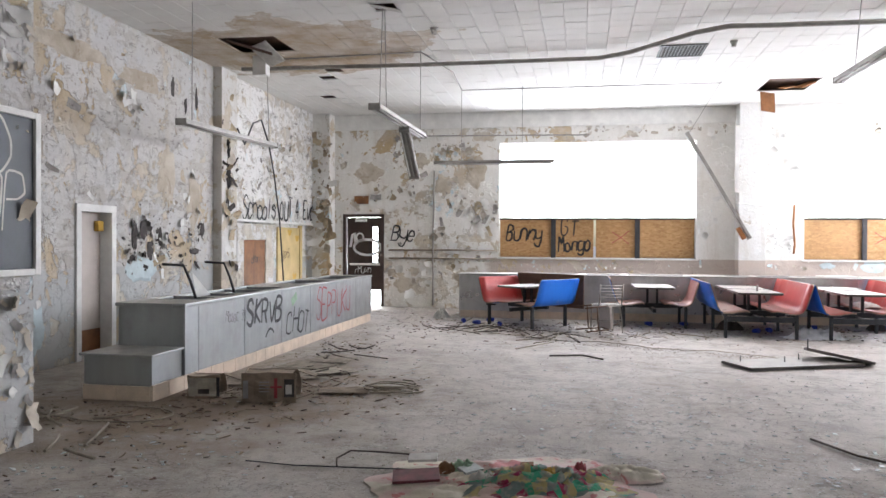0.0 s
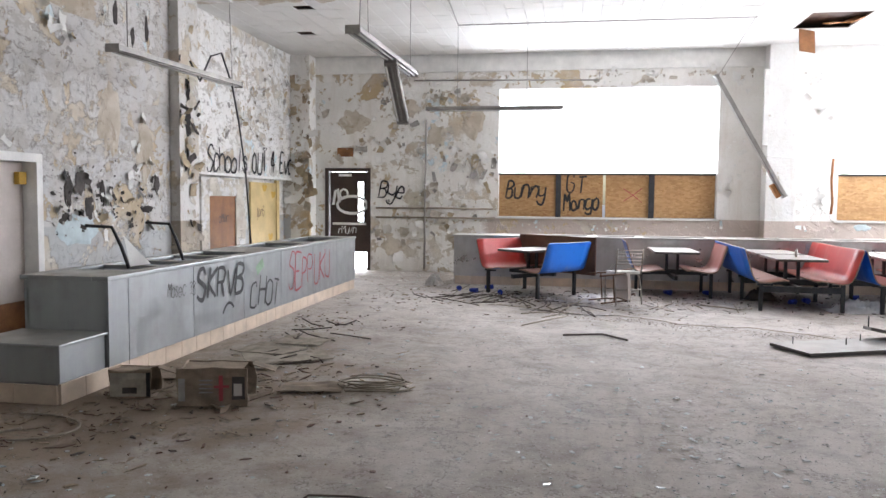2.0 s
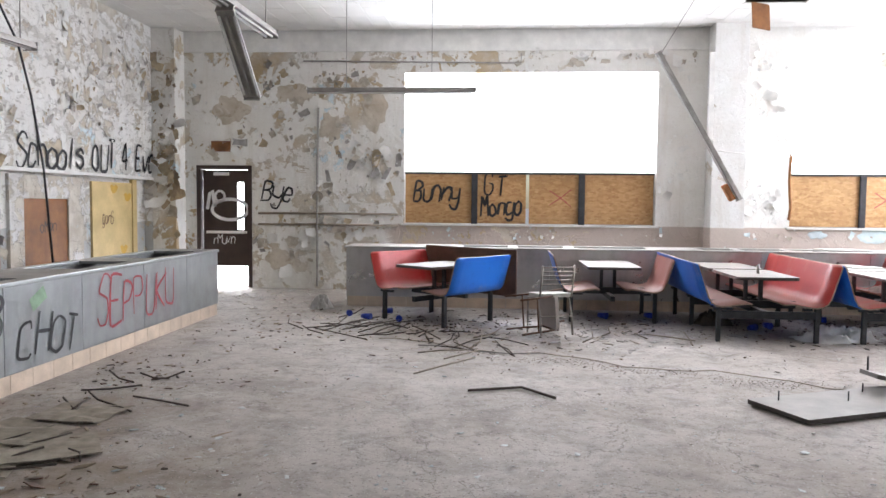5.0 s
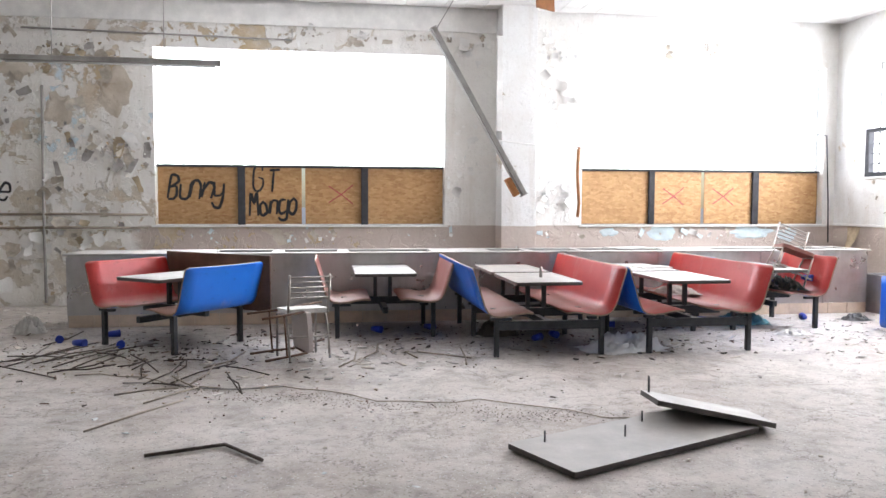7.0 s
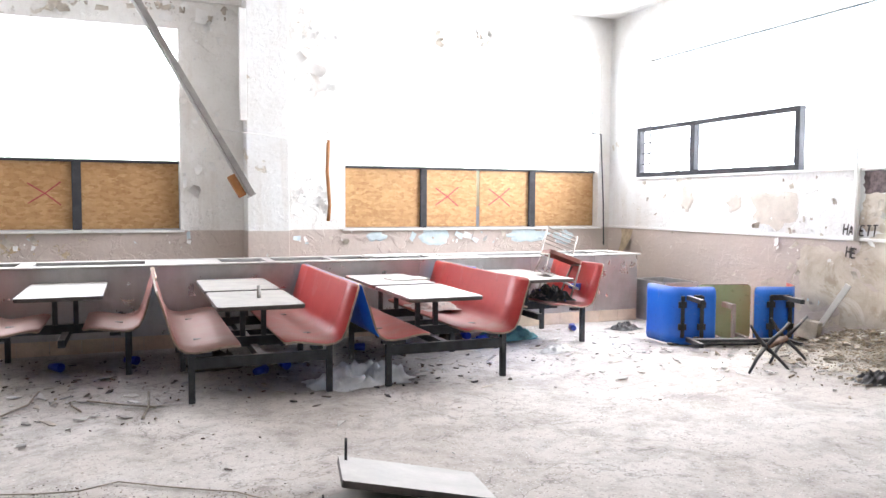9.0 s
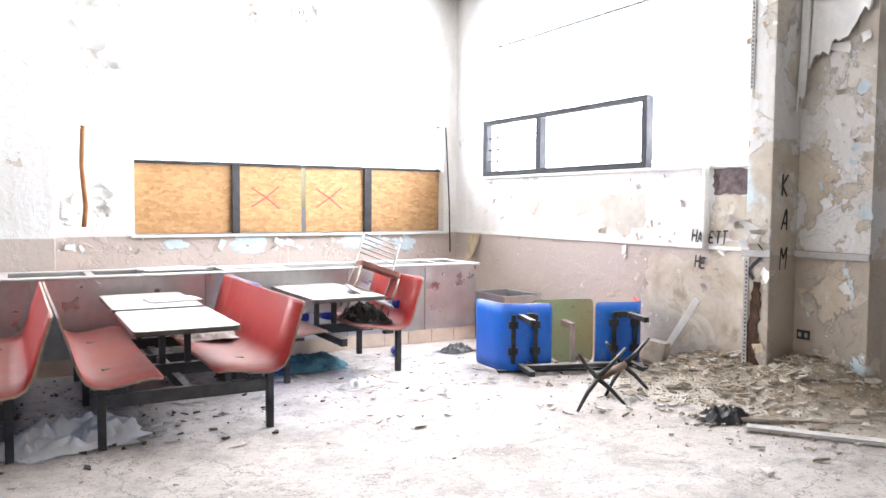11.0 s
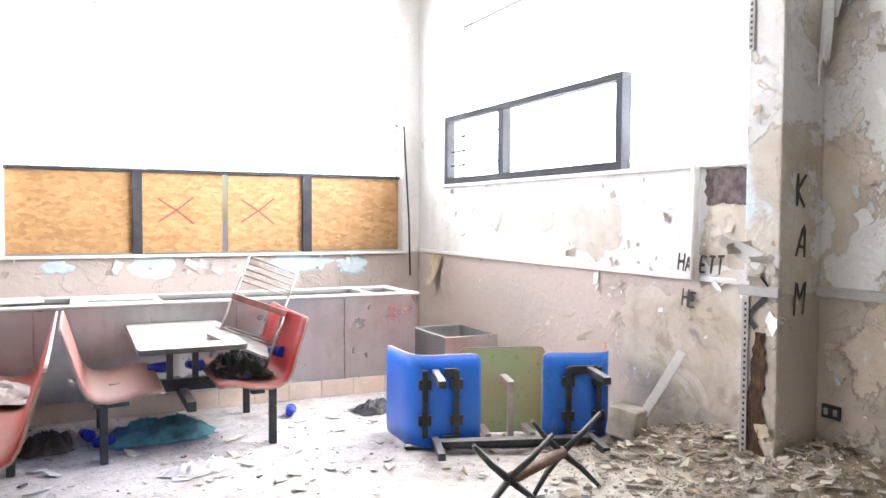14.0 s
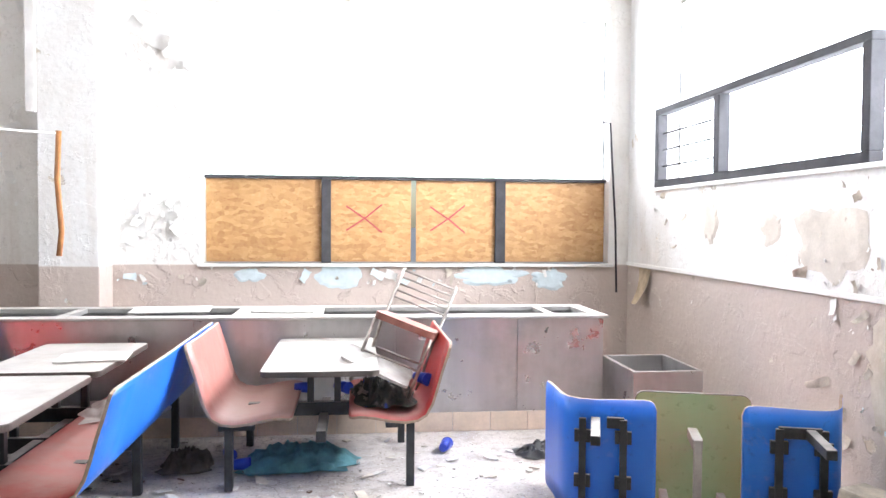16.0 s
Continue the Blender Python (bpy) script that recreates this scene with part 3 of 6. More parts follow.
def bench_shell(width, side):
    """A bent plywood bench: red within, blue behind, plywood edge. Faces +x for side = 1; its width runs along y from 0."""
    bm = bmesh.new()
    th, r = 0.016, 0.05
    # cumulative length along the profile gives rounded ends
    pts = [Vector((a, 0, b)) for a, b in PROFILE]
    acc = [0.0]
    for a, b in zip(pts, pts[1:]):
        acc.append(acc[-1] + (b - a).length)
    fine = []
    for s in sorted({*acc, 0.015, 0.035, acc[-1] - 0.015, acc[-1] - 0.035}):
        i = max(k for k in range(len(acc)) if acc[k] <= s + 1e-9)
        i = min(i, len(acc) - 2)
        f = (s - acc[i]) / (acc[i + 1] - acc[i])
        p = pts[i].lerp(pts[i + 1], f)
        d = (pts[i + 1] - pts[i]).normalized()
        end = min(s, acc[-1] - s)
        cut = r - math.sqrt(max(0, r * r - (r - end) ** 2)) if end < r else 0
        fine.append((p, Vector((d.z, 0, -d.x)), cut))
    cols = 7
    inner, outer = [], []
    for p, nrm, cut in fine:
        rowi, rowo = [], []
        for c in range(cols):
            y = cut + (width - 2 * cut) * c / (cols - 1)
            sag = 0.006 * math.sin(math.pi * c / (cols - 1))
            rowi.append(bm.verts.new((side * p.x, y, p.z - sag)))
            o = p + nrm * th
            rowo.append(bm.verts.new((side * o.x, y, o.z - sag)))
        inner.append(rowi)
        outer.append(rowo)
    n = len(fine)

    def quad(a, b, c, d, m):
        f = bm.faces.new((a, b, c, d))
        f.material_index, f.smooth = m, m < 2

    for i in range(n - 1):
        for c in range(cols - 1):
            quad(inner[i][c], inner[i][c + 1], inner[i + 1][c + 1], inner[i + 1][c], 0)
            quad(outer[i][c], outer[i + 1][c], outer[i + 1][c + 1], outer[i][c + 1], 1)
        quad(inner[i][0], inner[i + 1][0], outer[i + 1][0], outer[i][0], 2)
        quad(inner[i][-1], outer[i][-1], outer[i + 1][-1], inner[i + 1][-1], 2)
    for c in range(cols - 1):
        quad(inner[0][c], outer[0][c], outer[0][c + 1], inner[0][c + 1], 2)
        quad(inner[-1][c], inner[-1][c + 1], outer[-1][c + 1], outer[-1][c], 2)
    bmesh.ops.recalc_face_normals(bm, faces=bm.faces)
    return bm


def booth(m, length, inner_l, inner_r, label, beams=2, under=None, top_gap=0.02, reach=0.79, tables=1, top_w=0.70):
    """Two facing benches and a table on one steel frame. The origin is the middle of the outer end on the floor; local y runs inward."""
    b = thing("dining_booth", label, "dining booth", m, "dining booths along the half wall")
    for side, mat in ((1, inner_l), (-1, inner_r)):
        sh = part("bench_shell", bench_shell(length, side), [mat, M_BLUE, M_PLY], b)
        sh.location.x = -reach * side
    for k, yy in enumerate((0.06, length - 0.12) if tables == 1 else (0.06, length / 2 + 0.1, length - 0.12)):
        for sx in (-0.55, 0.55):
            bm = bmesh.new()
            box(bm, (sx - 0.025, yy - 0.025, 0.0), (sx + 0.025, yy + 0.025, 0.4), 0.005)
            part("leg", bm, M_DARKSTEEL, b)
            bm = bmesh.new()
            s = -1 if sx > 0 else 1
            box(bm, (sx - 0.06, yy - 0.03, 0.37), (sx + 0.42 * s * -0.3 + s * 0.28, yy + 0.03, 0.40), 0.004)
            part("seat_bracket", bm, M_DARKSTEEL, b)
        if k < beams:
            boxpart("beam", (-0.55, yy - 0.02, 0.27), (0.55, yy + 0.02, 0.36), M_DARKSTEEL, b, 0.004)
    if beams == 1:
        for sx in (-0.62, -0.40, 0.40, 0.62):
            boxpart("seat_rail", (sx - 0.02, 0.08, 0.365), (sx + 0.02, length - 0.1, 0.392), M_DARKSTEEL, b, 0.004)
            for yy in (0.2, length - 0.2):
                boxpart("clamp", (sx - 0.045, yy - 0.035, 0.372), (sx + 0.045, yy + 0.035, 0.402), M_DARKSTEEL, b, 0.004)
    if beams != 1:
        boxpart("spine", (-0.03, 0.06, 0.28), (0.03, length - 0.12, 0.35), M_DARKSTEEL, b, 0.004)
    run_y = length / tables
    for k in range(tables):
        mid = run_y * (k + 0.5)
        if beams != 1:
            boxpart("crossbar", (-0.5, mid - 0.03, 0.33), (0.5, mid + 0.03, 0.42), M_DARKSTEEL, b, 0.004)
            for sx in (-0.09, 0.09):
                boxpart("post", (sx - 0.022, mid - 0.022, 0.33), (sx + 0.022, mid + 0.022, 0.72), M_DARKSTEEL, b, 0.004)
            boxpart("top_bracket", (-0.22, mid - 0.12, 0.70), (0.22, mid + 0.12, 0.715), M_DARKSTEEL, b, 0.003)
        else:
            boxpart("post", (-0.028, mid + 0.06, 0.46), (0.028, mid + 0.12, 0.715), M_LAMP, b, 0.006, "bare steel post")
            boxpart("post_arm", (-0.022, 0.05, 0.44), (0.022, mid + 0.12, 0.475), M_LAMP, b, 0.005, "bare steel arm")
            for sx in (-0.16, 0.16):
                boxpart("post_foot", (sx - 0.022, 0.03, 0.45), (sx + 0.022, 0.075, 0.715), M_LAMP, b, 0.004, "bare steel foot")
        bm = bmesh.new()
        rounded(bm, top_w, run_y - top_gap, 0.715, 0.75, 0.05, (0, 1, 2))
        t = part("tabletop", bm, [M_TOP, under or M_EDGE, M_EDGE], b)
        t.location.y = mid
        bm = bmesh.new()
        rounded(bm, top_w + 0.006, run_y - top_gap + 0.006, 0.719, 0.746, 0.053)
        part("edge_band", bm, M_EDGE, t, "dark edge band")
    return b


L_ = "long dining booth with red bench shells, blue backs, two pale tabletops"
booth(pose(1.38, 14.08, 0), 1.12, M_PINK, M_PINK, "dining booth with dusty faded pink bench shells and one pale tabletop", beams=0, top_gap=-0.2)
booth(pose(2.95, 12.82, 0), 2.37, M_PINK, M_RED, L_, tables=2, top_gap=0.09)
booth(pose(4.57, 12.82, 0), 2.37, M_RED, M_RED, L_, tables=2, top_gap=0.09)
booth(pose(6.2, 14.06, 0), 1.12, M_PINK, M_RED, "dining booth with faded pink shells heaped with junk", beams=0, top_gap=-0.2)
booth(pose(-1.275, 13.7, 0, 0, 0, -39), 1.08, M_RED, M_PINK, "dining booth dragged askew with red shell and blue back", top_gap=0.1, beams=0)
# the booth lying on its side: local y points up, the seats' undersides face the room
side_m = Matrix(((-0.951, 0, 0.309, 8.13), (0.309, 0, 0.951, 12.94), (0, 1, 0, 0.012), (0, 0, 0, 1)))
booth(side_m, 0.65, M_RED, M_RED, "short blue-backed booth tipped on its side with green table underside", under=M_GREEN, beams=1, reach=0.84, top_w=0.64)


# ---- half wall with planter troughs behind the booths ----
def tile_row(parent, axis, at, u0, u1, z0, z1, step, depth=0.02):
    """A course of base tiles, each a piece of its own, on shared meshes."""
    n = round((u1 - u0) / step)
    w = (u1 - u0) / n
    bm = bmesh.new()
    box(bm, (-w / 2 + 0.002, -depth, z0), (w / 2 - 0.002, 0.004, z1), 0.002)
    me = finish("base_tile", bm, M_CREAM)
    for i in range(n):
        ob = new("base_tile", me)
        u = u0 + w * (i + 0.5)
        ob.matrix_basis = pose(u, at, 0) if axis == "x" else pose(at, u, 0, 0, 0, 90)
        ob.parent = parent


hw = thing("half_wall", "stainless clad half wall with open troughs in its top", "half wall")
tagged(hw, kind="structure")
boxpart("core", (-2.44, 15.33, 0.0), (8.38, 15.40, 0.86), M_STEEL, hw)
boxpart("core_back", (-2.44, 16.02, 0.0), (8.38, 16.08, 0.86), M_STEEL, hw)
boxpart("end_panel", (-2.45, 15.34, 0.14), (-2.39, 16.06, 0.87), M_STEEL, hw, 0.004)
boxpart("end_panel", (8.33, 15.34, 0.0), (8.39, 16.06, 0.87), M_STEEL, hw, 0.004)
# trough floor coloured near-black for the shade down inside
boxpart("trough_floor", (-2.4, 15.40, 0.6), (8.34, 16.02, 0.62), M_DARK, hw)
for a, b in zip([-2.43, -0.9, 0.62, 2.15, 3.67, 5.2, 6.72, 7.68], [-0.9, 0.62, 2.15, 3.67, 5.2, 6.72, 7.68, 8.37]):
    boxpart("clad_panel", (a + 0.003, 15.315, 0.15), (b - 0.003, 15.335, 0.884), M_STEEL, hw, 0.004)
tile_row(hw, "x", 15.335, -2.43, 8.37, 0.0, 0.15, 0.3)
WELLS = [(-0.7, 0.0), (0.15, 0.85), (1.0, 2.1), (2.9, 3.4), (3.5, 4.15), (4.22, 4.65), (4.72, 5.45), (6.15, 7.95), (8.02, 8.3)]
boxpart("top_edge", (-2.48, 15.30, 0.884), (8.42, 15.46, 0.91), M_TRIM, hw, 0.008)
boxpart("top_back", (-2.48, 15.98, 0.865), (8.42, 16.12, 0.91), M_TRIM, hw, 0.008)
last = -2.48
for a, b in WELLS + [(8.42, 8.42)]:
    if a - last > 0.02:
        boxpart("top_slab", (last, 15.46, 0.87), (a, 15.98, 0.907), M_TRIM, hw, 0.005)
    last = b
sink = thing("low_steel_bin", "low open stainless bin beside the half wall end", "bin")
for nm, a, b in (("front", (8.44, 14.80, 0), (8.98, 14.83, 0.55)), ("back", (8.44, 15.5, 0), (8.98, 15.53, 0.55)), ("side", (8.44, 14.83, 0), (8.47, 15.5, 0.55)), ("side", (8.95, 14.83, 0), (8.98, 15.5, 0.55)), ("bottom", (8.47, 14.83, 0.3), (8.95, 15.5, 0.32))):
    boxpart(nm, a, b, M_STEEL, sink, 0.004)

# ---- serving counter ----
ct = thing("serving_counter", "grey steel serving counter with graffiti and open wells", "counter")
boxpart("front", (-4.04, 7.0, 0.16), (-4.015, 14.13, 0.86), M_GALV, ct)
boxpart("back", (-4.76, 7.0, 0.0), (-4.72, 14.13, 0.86), M_GALV, ct)
boxpart("end_panel", (-4.74, 7.0, 0.0), (-4.03, 7.03, 0.87), M_GALV, ct, 0.004)
boxpart("end_panel", (-4.74, 14.11, 0.0), (-4.03, 14.14, 0.87), M_GALV, ct, 0.004)
# well floor likewise carries its shade in the colour
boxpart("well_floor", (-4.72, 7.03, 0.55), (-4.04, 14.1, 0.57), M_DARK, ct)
boxpart("plinth", (-4.74, 6.45, 0.0), (-4.05, 14.1, 0.16), M_GALV, ct)
for a, b in zip([7.0, 7.29, 8.42, 9.6, 10.73, 11.96, 13.1], [7.29, 8.42, 9.6, 10.73, 11.96, 13.1, 14.14]):
    boxpart("clad_panel", (-4.018, a + 0.003, 0.16), (-4.0, b - 0.003, 0.865), M_GALV, ct, 0.004)
boxpart("worktop_edge", (-4.13, 6.98, 0.865), (-3.985, 14.16, 0.905), M_GALV, ct, 0.01)
boxpart("worktop_edge", (-4.79, 6.98, 0.865), (-4.70, 14.16, 0.905), M_GALV, ct, 0.01)
last = 6.98
for a, b in ((7.55, 8.0), (8.1, 8.55), (8.65, 9.3), (9.4, 10.0), (10.9, 11.9), (12.4, 13.7), (14.16, 14.16)):
    boxpart("worktop_slab", (-4.70, last, 0.868), (-4.13, a, 0.902), M_GALV, ct, 0.004)
    last = b
boxpart("step_box", (-4.76, 6.43, 0.15), (-4.03, 6.99, 0.43), M_GALV, ct, 0.006)
boxpart("step_top", (-4.79, 6.39, 0.43), (-4.0, 6.995, 0.455), M_GALV, ct, 0.008)
tile_row(ct, "y", -4.035, 6.42, 14.14, 0.0, 0.155, 0.3)
tile_row(ct, "x", 6.425, -4.76, -4.04, 0.0, 0.145, 0.3)
for y in (7.78, 8.77):
    bm = bmesh.new()
    tube(bm, [(-4.3, y, 0.9), (-4.34, y - 0.05, 1.1), (-4.38, y - 0.13, 1.28), (-4.62, y - 0.16, 1.29)], 0.016)
    part("guard_bracket", bm, M_DARKSTEEL, ct, "bent steel sneeze guard bracket")
bm = bmesh.new()
f = bm.faces.new([bm.verts.new(p) for p in ((-4.3, 7.8, 0.91), (-4.3, 8.15, 0.91), (-4.33, 7.75, 1.2))])
bmesh.ops.solidify(bm, geom=[f], thickness=0.005)
sh = part("glass_shard", bm, M_WHITE)
tagged(sh, "dusty broken sneeze guard glass leaning on a bracket", "glass shard")
FRONT = lambda y, z, rot=0: pose(-3.996, y, z, 90, 0, 90) @ pose(0, 0, 0, 0, 0, rot)
sprayed("graffiti", "SKRVB", 0.29, FRONT(9.02, 0.50, -2), M_BLACK, ct, 1.25, "black sprayed tag", 0.05, 3)
sprayed("graffiti", "CHOT", 0.32, FRONT(10.2, 0.24, -4), M_BLACK, ct, 1.15, "black sprayed tag", 0.032, 4)
sprayed("graffiti", "SEPPUKU", 0.42, FRONT(11.85, 0.34, 0), M_REDSPRAY, ct, 1.0, "red sprayed tag", 0.03, 5)
sprayed("graffiti", "Mosec 33", 0.13, FRONT(8.18, 0.60, -3), M_SOOT, ct, 0.85, "thin black tag", 0.009, 6)


def ribbon(pts, w, m, mat, name="graffiti_stroke", parent=None):
    """A sprayed stroke: a narrow band along points in the plane of m."""
    bm = bmesh.new()
    rows = []
    pts = [Vector((a, b, 0)) for a, b in pts]
    for i, p in enumerate(pts):
        d = (pts[min(i + 1, len(pts) - 1)] - pts[max(i - 1, 0)]).normalized()
        s = Vector((-d.y, d.x, 0)) * w * 0.5
        rows.append((bm.verts.new(p + s), bm.verts.new(p - s)))
    for a, b in zip(rows, rows[1:]):
        bm.faces.new((a[0], a[1], b[1], b[0]))
    ob = part(name, bm, mat, parent)
    ob.matrix_basis = m
    return ob


ribbon([(-0.1 + 0.03 * i, 0.10 - 0.004 * (i - 5) ** 2) for i in range(10)], 0.03, FRONT(9.15, 0.30), M_BLACK, parent=ct)
ribbon([(0.0, 0.0), (0.2, 0.1)], 0.12, FRONT(9.95, 0.68), M_GREENSPRAY, parent=ct)

# ---- writing on the walls ----
w1, w2 = bpy.data.objects["window_1"], bpy.data.objects["window_2"]
G = lambda x, z, rot=0: pose(x, 0.136, z, 90, 0, 0) @ pose(0, 0, 0, 0, 0, rot)
sprayed("graffiti", "Bunny", 0.38, G(-1.28, 1.60, -4), M_BLACK, w1, 0.73, "black sprayed word", 0.044, 7)
sprayed("graffiti", "GT", 0.34, G(-0.22, 1.72), M_BLACK, w1, 0.95, "black sprayed letters", 0.042, 8)
sprayed("graffiti", "Mongo", 0.33, G(-0.10, 1.36, 2), M_BLACK, w1, 0.74, "black sprayed word", 0.044, 9)
for w, x in ((w1, 0.93), (w2, 6.50), (w2, 7.40)):
    for s in (1, -1):
        ribbon([(-0.19, -0.13 * s), (0.02, 0.01 * s), (0.19, 0.15 * s)], 0.016, G(x, 1.68), M_REDSPRAY, parent=w)
tag = sprayed("wall_graffiti", "Bye", 0.36, ON_FAR(-4.17, 1.58, rot=-6), M_BLACK, None, 0.9, width=0.042, seed=10)
tagged(tag, "black sprayed word on the peeling wall", "graffiti")
tag = sprayed("wall_graffiti", "Schools OUT 4 Ever", 0.42, ON_LEFT(15.3, 2.03, 0.008, 1), M_BLACK, None, 0.9, width=0.05, seed=11)
tagged(tag, "black sprayed slogan above the service hatch", "graffiti")
for ch, z in (("K", 1.66), ("A", 1.38), ("M", 1.04)):
    tag = sprayed("wall_graffiti", ch, 0.17, pose(9.24, 11.785, z + 0.03, 90, 0, 0), M_SOOT, width=0.024, seed=ord(ch), spread=0.85)
    tagged(tag, "black sprayed letter on the plaster column", "graffiti")
for words, y, z in (("HA ETT", 12.68, 1.25), ("HE", 12.78, 1.0)):
    tag = sprayed("wall_graffiti", words, 0.11, ON_RIGHT(y, z, 0.024), M_SOOT, width=0.022, seed=14, spread=1.1)
    tagged(tag, "smudged black sprayed letters on the peeling wall", "graffiti")
tag = ribbon([(0.06 * math.sin(i * 0.6), 0.3 - 0.03 * i) for i in range(11)], 0.035, pose(9.063, 11.92, 0.98, 90, 0, -90), M_BLACK, "wall_graffiti")
tagged(tag, "black sprayed squiggle on the column", "graffiti")

# ---- doors and hatches ----
d1 = structure(thing("door_1", "", "door", pose(-5.145, FAR, 0)), "dark brown exit door with white graffiti, daylight round it", "door")
for nm, a, b in (("frame_post", (-0.515, -0.02, 0), (-0.44, 0.2, 2.22)), ("frame_post", (0.44, -0.02, 0), (0.515, 0.2, 2.22)), ("frame_head", (-0.44, -0.02, 2.15), (0.44, 0.2, 2.22))):
    boxpart(nm, a, b, M_DARKBROWN, d1, 0.006)
bm = bmesh.new()
for a, b in (((-0.43, 0.1, 0.38), (0.20, 0.145, 2.14)), ((0.33, 0.1, 0.38), (0.43, 0.145, 2.14)), ((0.20, 0.1, 0.38), (0.33, 0.145, 1.05)), ((0.20, 0.1, 1.92), (0.33, 0.145, 2.14))):
    box(bm, a, b)
leaf = part("door_leaf", bm, M_DARKBROWN, d1, "dark brown door leaf broken away at its foot")
boxpart("crash_bar", (-0.36, 0.03, 0.98), (0.40, 0.07, 1.03), M_WHITE, leaf, 0.01)
boxpart("closer", (-0.22, 0.04, 2.04), (0.06, 0.1, 2.1), M_WHITE, leaf, 0.006)
# added sheet, makes the daylight lamp show white through the door's gaps
boxpart("pane", (-0.44, 0.22, 0.0), (0.44, 0.224, 2.2), M_GLASS, d1).visible_shadow = False
DG = lambda x, z: pose(x, 0.095, z, 90, 0, 0)
ribbon([(0.34 * math.cos(a * 0.35) + 0.05, 0.19 * math.sin(a * 0.35)) for a in range(19)], 0.06, DG(0.02, 1.42), M_WSPRAY, parent=leaf)
ribbon([(0.0, 0.0), (0.05, 0.3), (0.1, 0.35), (0.14, 0.05)], 0.06, DG(-0.36, 1.42), M_WSPRAY, parent=leaf)
ribbon([(0.09 * math.cos(a * 0.6), 0.1 * math.sin(a * 0.6)) for a in range(12)], 0.045, DG(-0.12, 1.66), M_WSPRAY, parent=leaf)
sprayed("graffiti_scrawl", "nMuvn", 0.16, DG(-0.04, 0.80), M_WSPRAY, leaf, 0.85, "thin white scrawl", 0.014, 15)
d2 = structure(thing("door_2", "", "door", pose(LEFT, 8.82, 0)), "closed pale pink door with a scuffed brown foot, white frame", "door")
for nm, a, b in (("frame_post", (-0.22, -0.42, 0), (0.03, -0.32, 2.0)), ("frame_post", (-0.22, 0.32, 0), (0.03, 0.42, 2.0)), ("frame_head", (-0.22, -0.42, 1.93), (0.032, 0.42, 2.03))):
    boxpart(nm, a, b, M_WHITE, d2, 0.006)
leaf = boxpart("door_leaf", (-0.2, -0.32, 0.02), (-0.15, 0.32, 1.93), M_DOOR, d2, 0.004)
boxpart("kick_panel", (-0.155, -0.31, 0.03), (-0.143, 0.31, 0.36), M_ORANGE, leaf, 0.002)
boxpart("closer", (-0.15, 0.18, 1.68), (-0.08, 0.3, 1.82), M_YELLOW, leaf, 0.01)
structure(boxpart("wall_service", (-6.75, 12.6, -0.02), (-6.46, 17.2, 2.2), M_LEFT), "graffitied back wall of the service hatch", "wall")
d3 = structure(thing("door_3", "", "door", pose(-6.46, 14.1, 0)), "brown plywood board closing a white framed hatch", "door")
boxpart("door_leaf", (0.0, -0.52, 0.0), (0.03, 0.52, 1.58), M_ORANGE, d3, 0.004)
for nm, a, b in (("frame_post", (0.0, -0.82, 0), (0.05, -0.52, 1.9)), ("frame_post", (0.0, 0.52, 0), (0.05, 0.92, 1.9)), ("frame_head", (0.0, -0.52, 1.58), (0.05, 0.52, 1.9))):
    boxpart(nm, a, b, M_SCRIBBLE, d3, 0.006)
d4 = structure(thing("door_4", "", "door", pose(-6.46, 15.95, 0)), "pale yellow door with yellow paint runs", "door")
boxpart("door_leaf", (0.0, -0.66, 0.0), (0.04, 0.60, 1.86), M_YELDOOR, d4, 0.004)
boxpart("frame_post", (0.0, 0.60, 0), (0.06, 0.75, 1.92), M_YELDOOR, d4, 0.004)
sprayed("graffiti_scrawl", "oMon", 0.16, pose(0.033, 0.05, 1.12, 90, 0, 90), M_SOOT, d3, 1.0, "faint black scrawl", 0.018, 31)
sprayed("graffiti_scrawl", "gonS", 0.18, pose(0.043, -0.2, 1.2, 90, 0, 90), M_RUST, d4, 0.8, "brown scrawl", 0.02, 32)
for y, z in ((0.35, 1.62), (0.2, 0.75), (-0.1, 1.75)):
    ribbon([(0.04 * i, 0.02 * math.sin(i * 2.0)) for i in range(6)], 0.12, pose(0.044, y, z, 90, 0, 90), M_YELLOW, "paint_splash", d4)
structure(boxpart("trim", (LEFT - 0.02, 12.75, 1.93), (LEFT + 0.03, 17.1, 1.98), M_WHITE, bevel=0.006), "white lintel strip over the hatch", "trim")

# ---- high window of the east wall ----
w3 = structure(thing("window_3", "", "window", pose(RIGHT, 0, 0)), "bright high window with a dark metal hopper frame", "window")
for nm, a, b in (("frame_bar", (-0.02, 13.55, 2.0), (0.08, 16.74, 2.07)), ("frame_bar", (-0.02, 13.55, 2.71), (0.08, 16.74, 2.77)), ("frame_post", (-0.02, 16.66, 2.07), (0.08, 16.74, 2.71)),
                 ("frame_post", (-0.02, 15.40, 2.07), (0.08, 15.50, 2.71)), ("frame_post", (-0.02, 13.55, 2.07), (0.08, 13.63, 2.71))):
    boxpart(nm, a, b, M_GREYFRAME, w3, 0.008)
for z in (2.2, 2.36, 2.52):
    boxpart("louvre_bar", (0.03, 15.50, z), (0.05, 16.66, z + 0.014), M_GREYFRAME, w3)
boxpart("pane", (0.10, 12.3, 2.0), (0.104, 16.74, 3.85), M_GLASS, w3).visible_shadow = False
boxpart("window_sill", (-0.03, 12.25, 1.965), (0.2, 16.78, 2.0), M_WHITE, w3, 0.008)
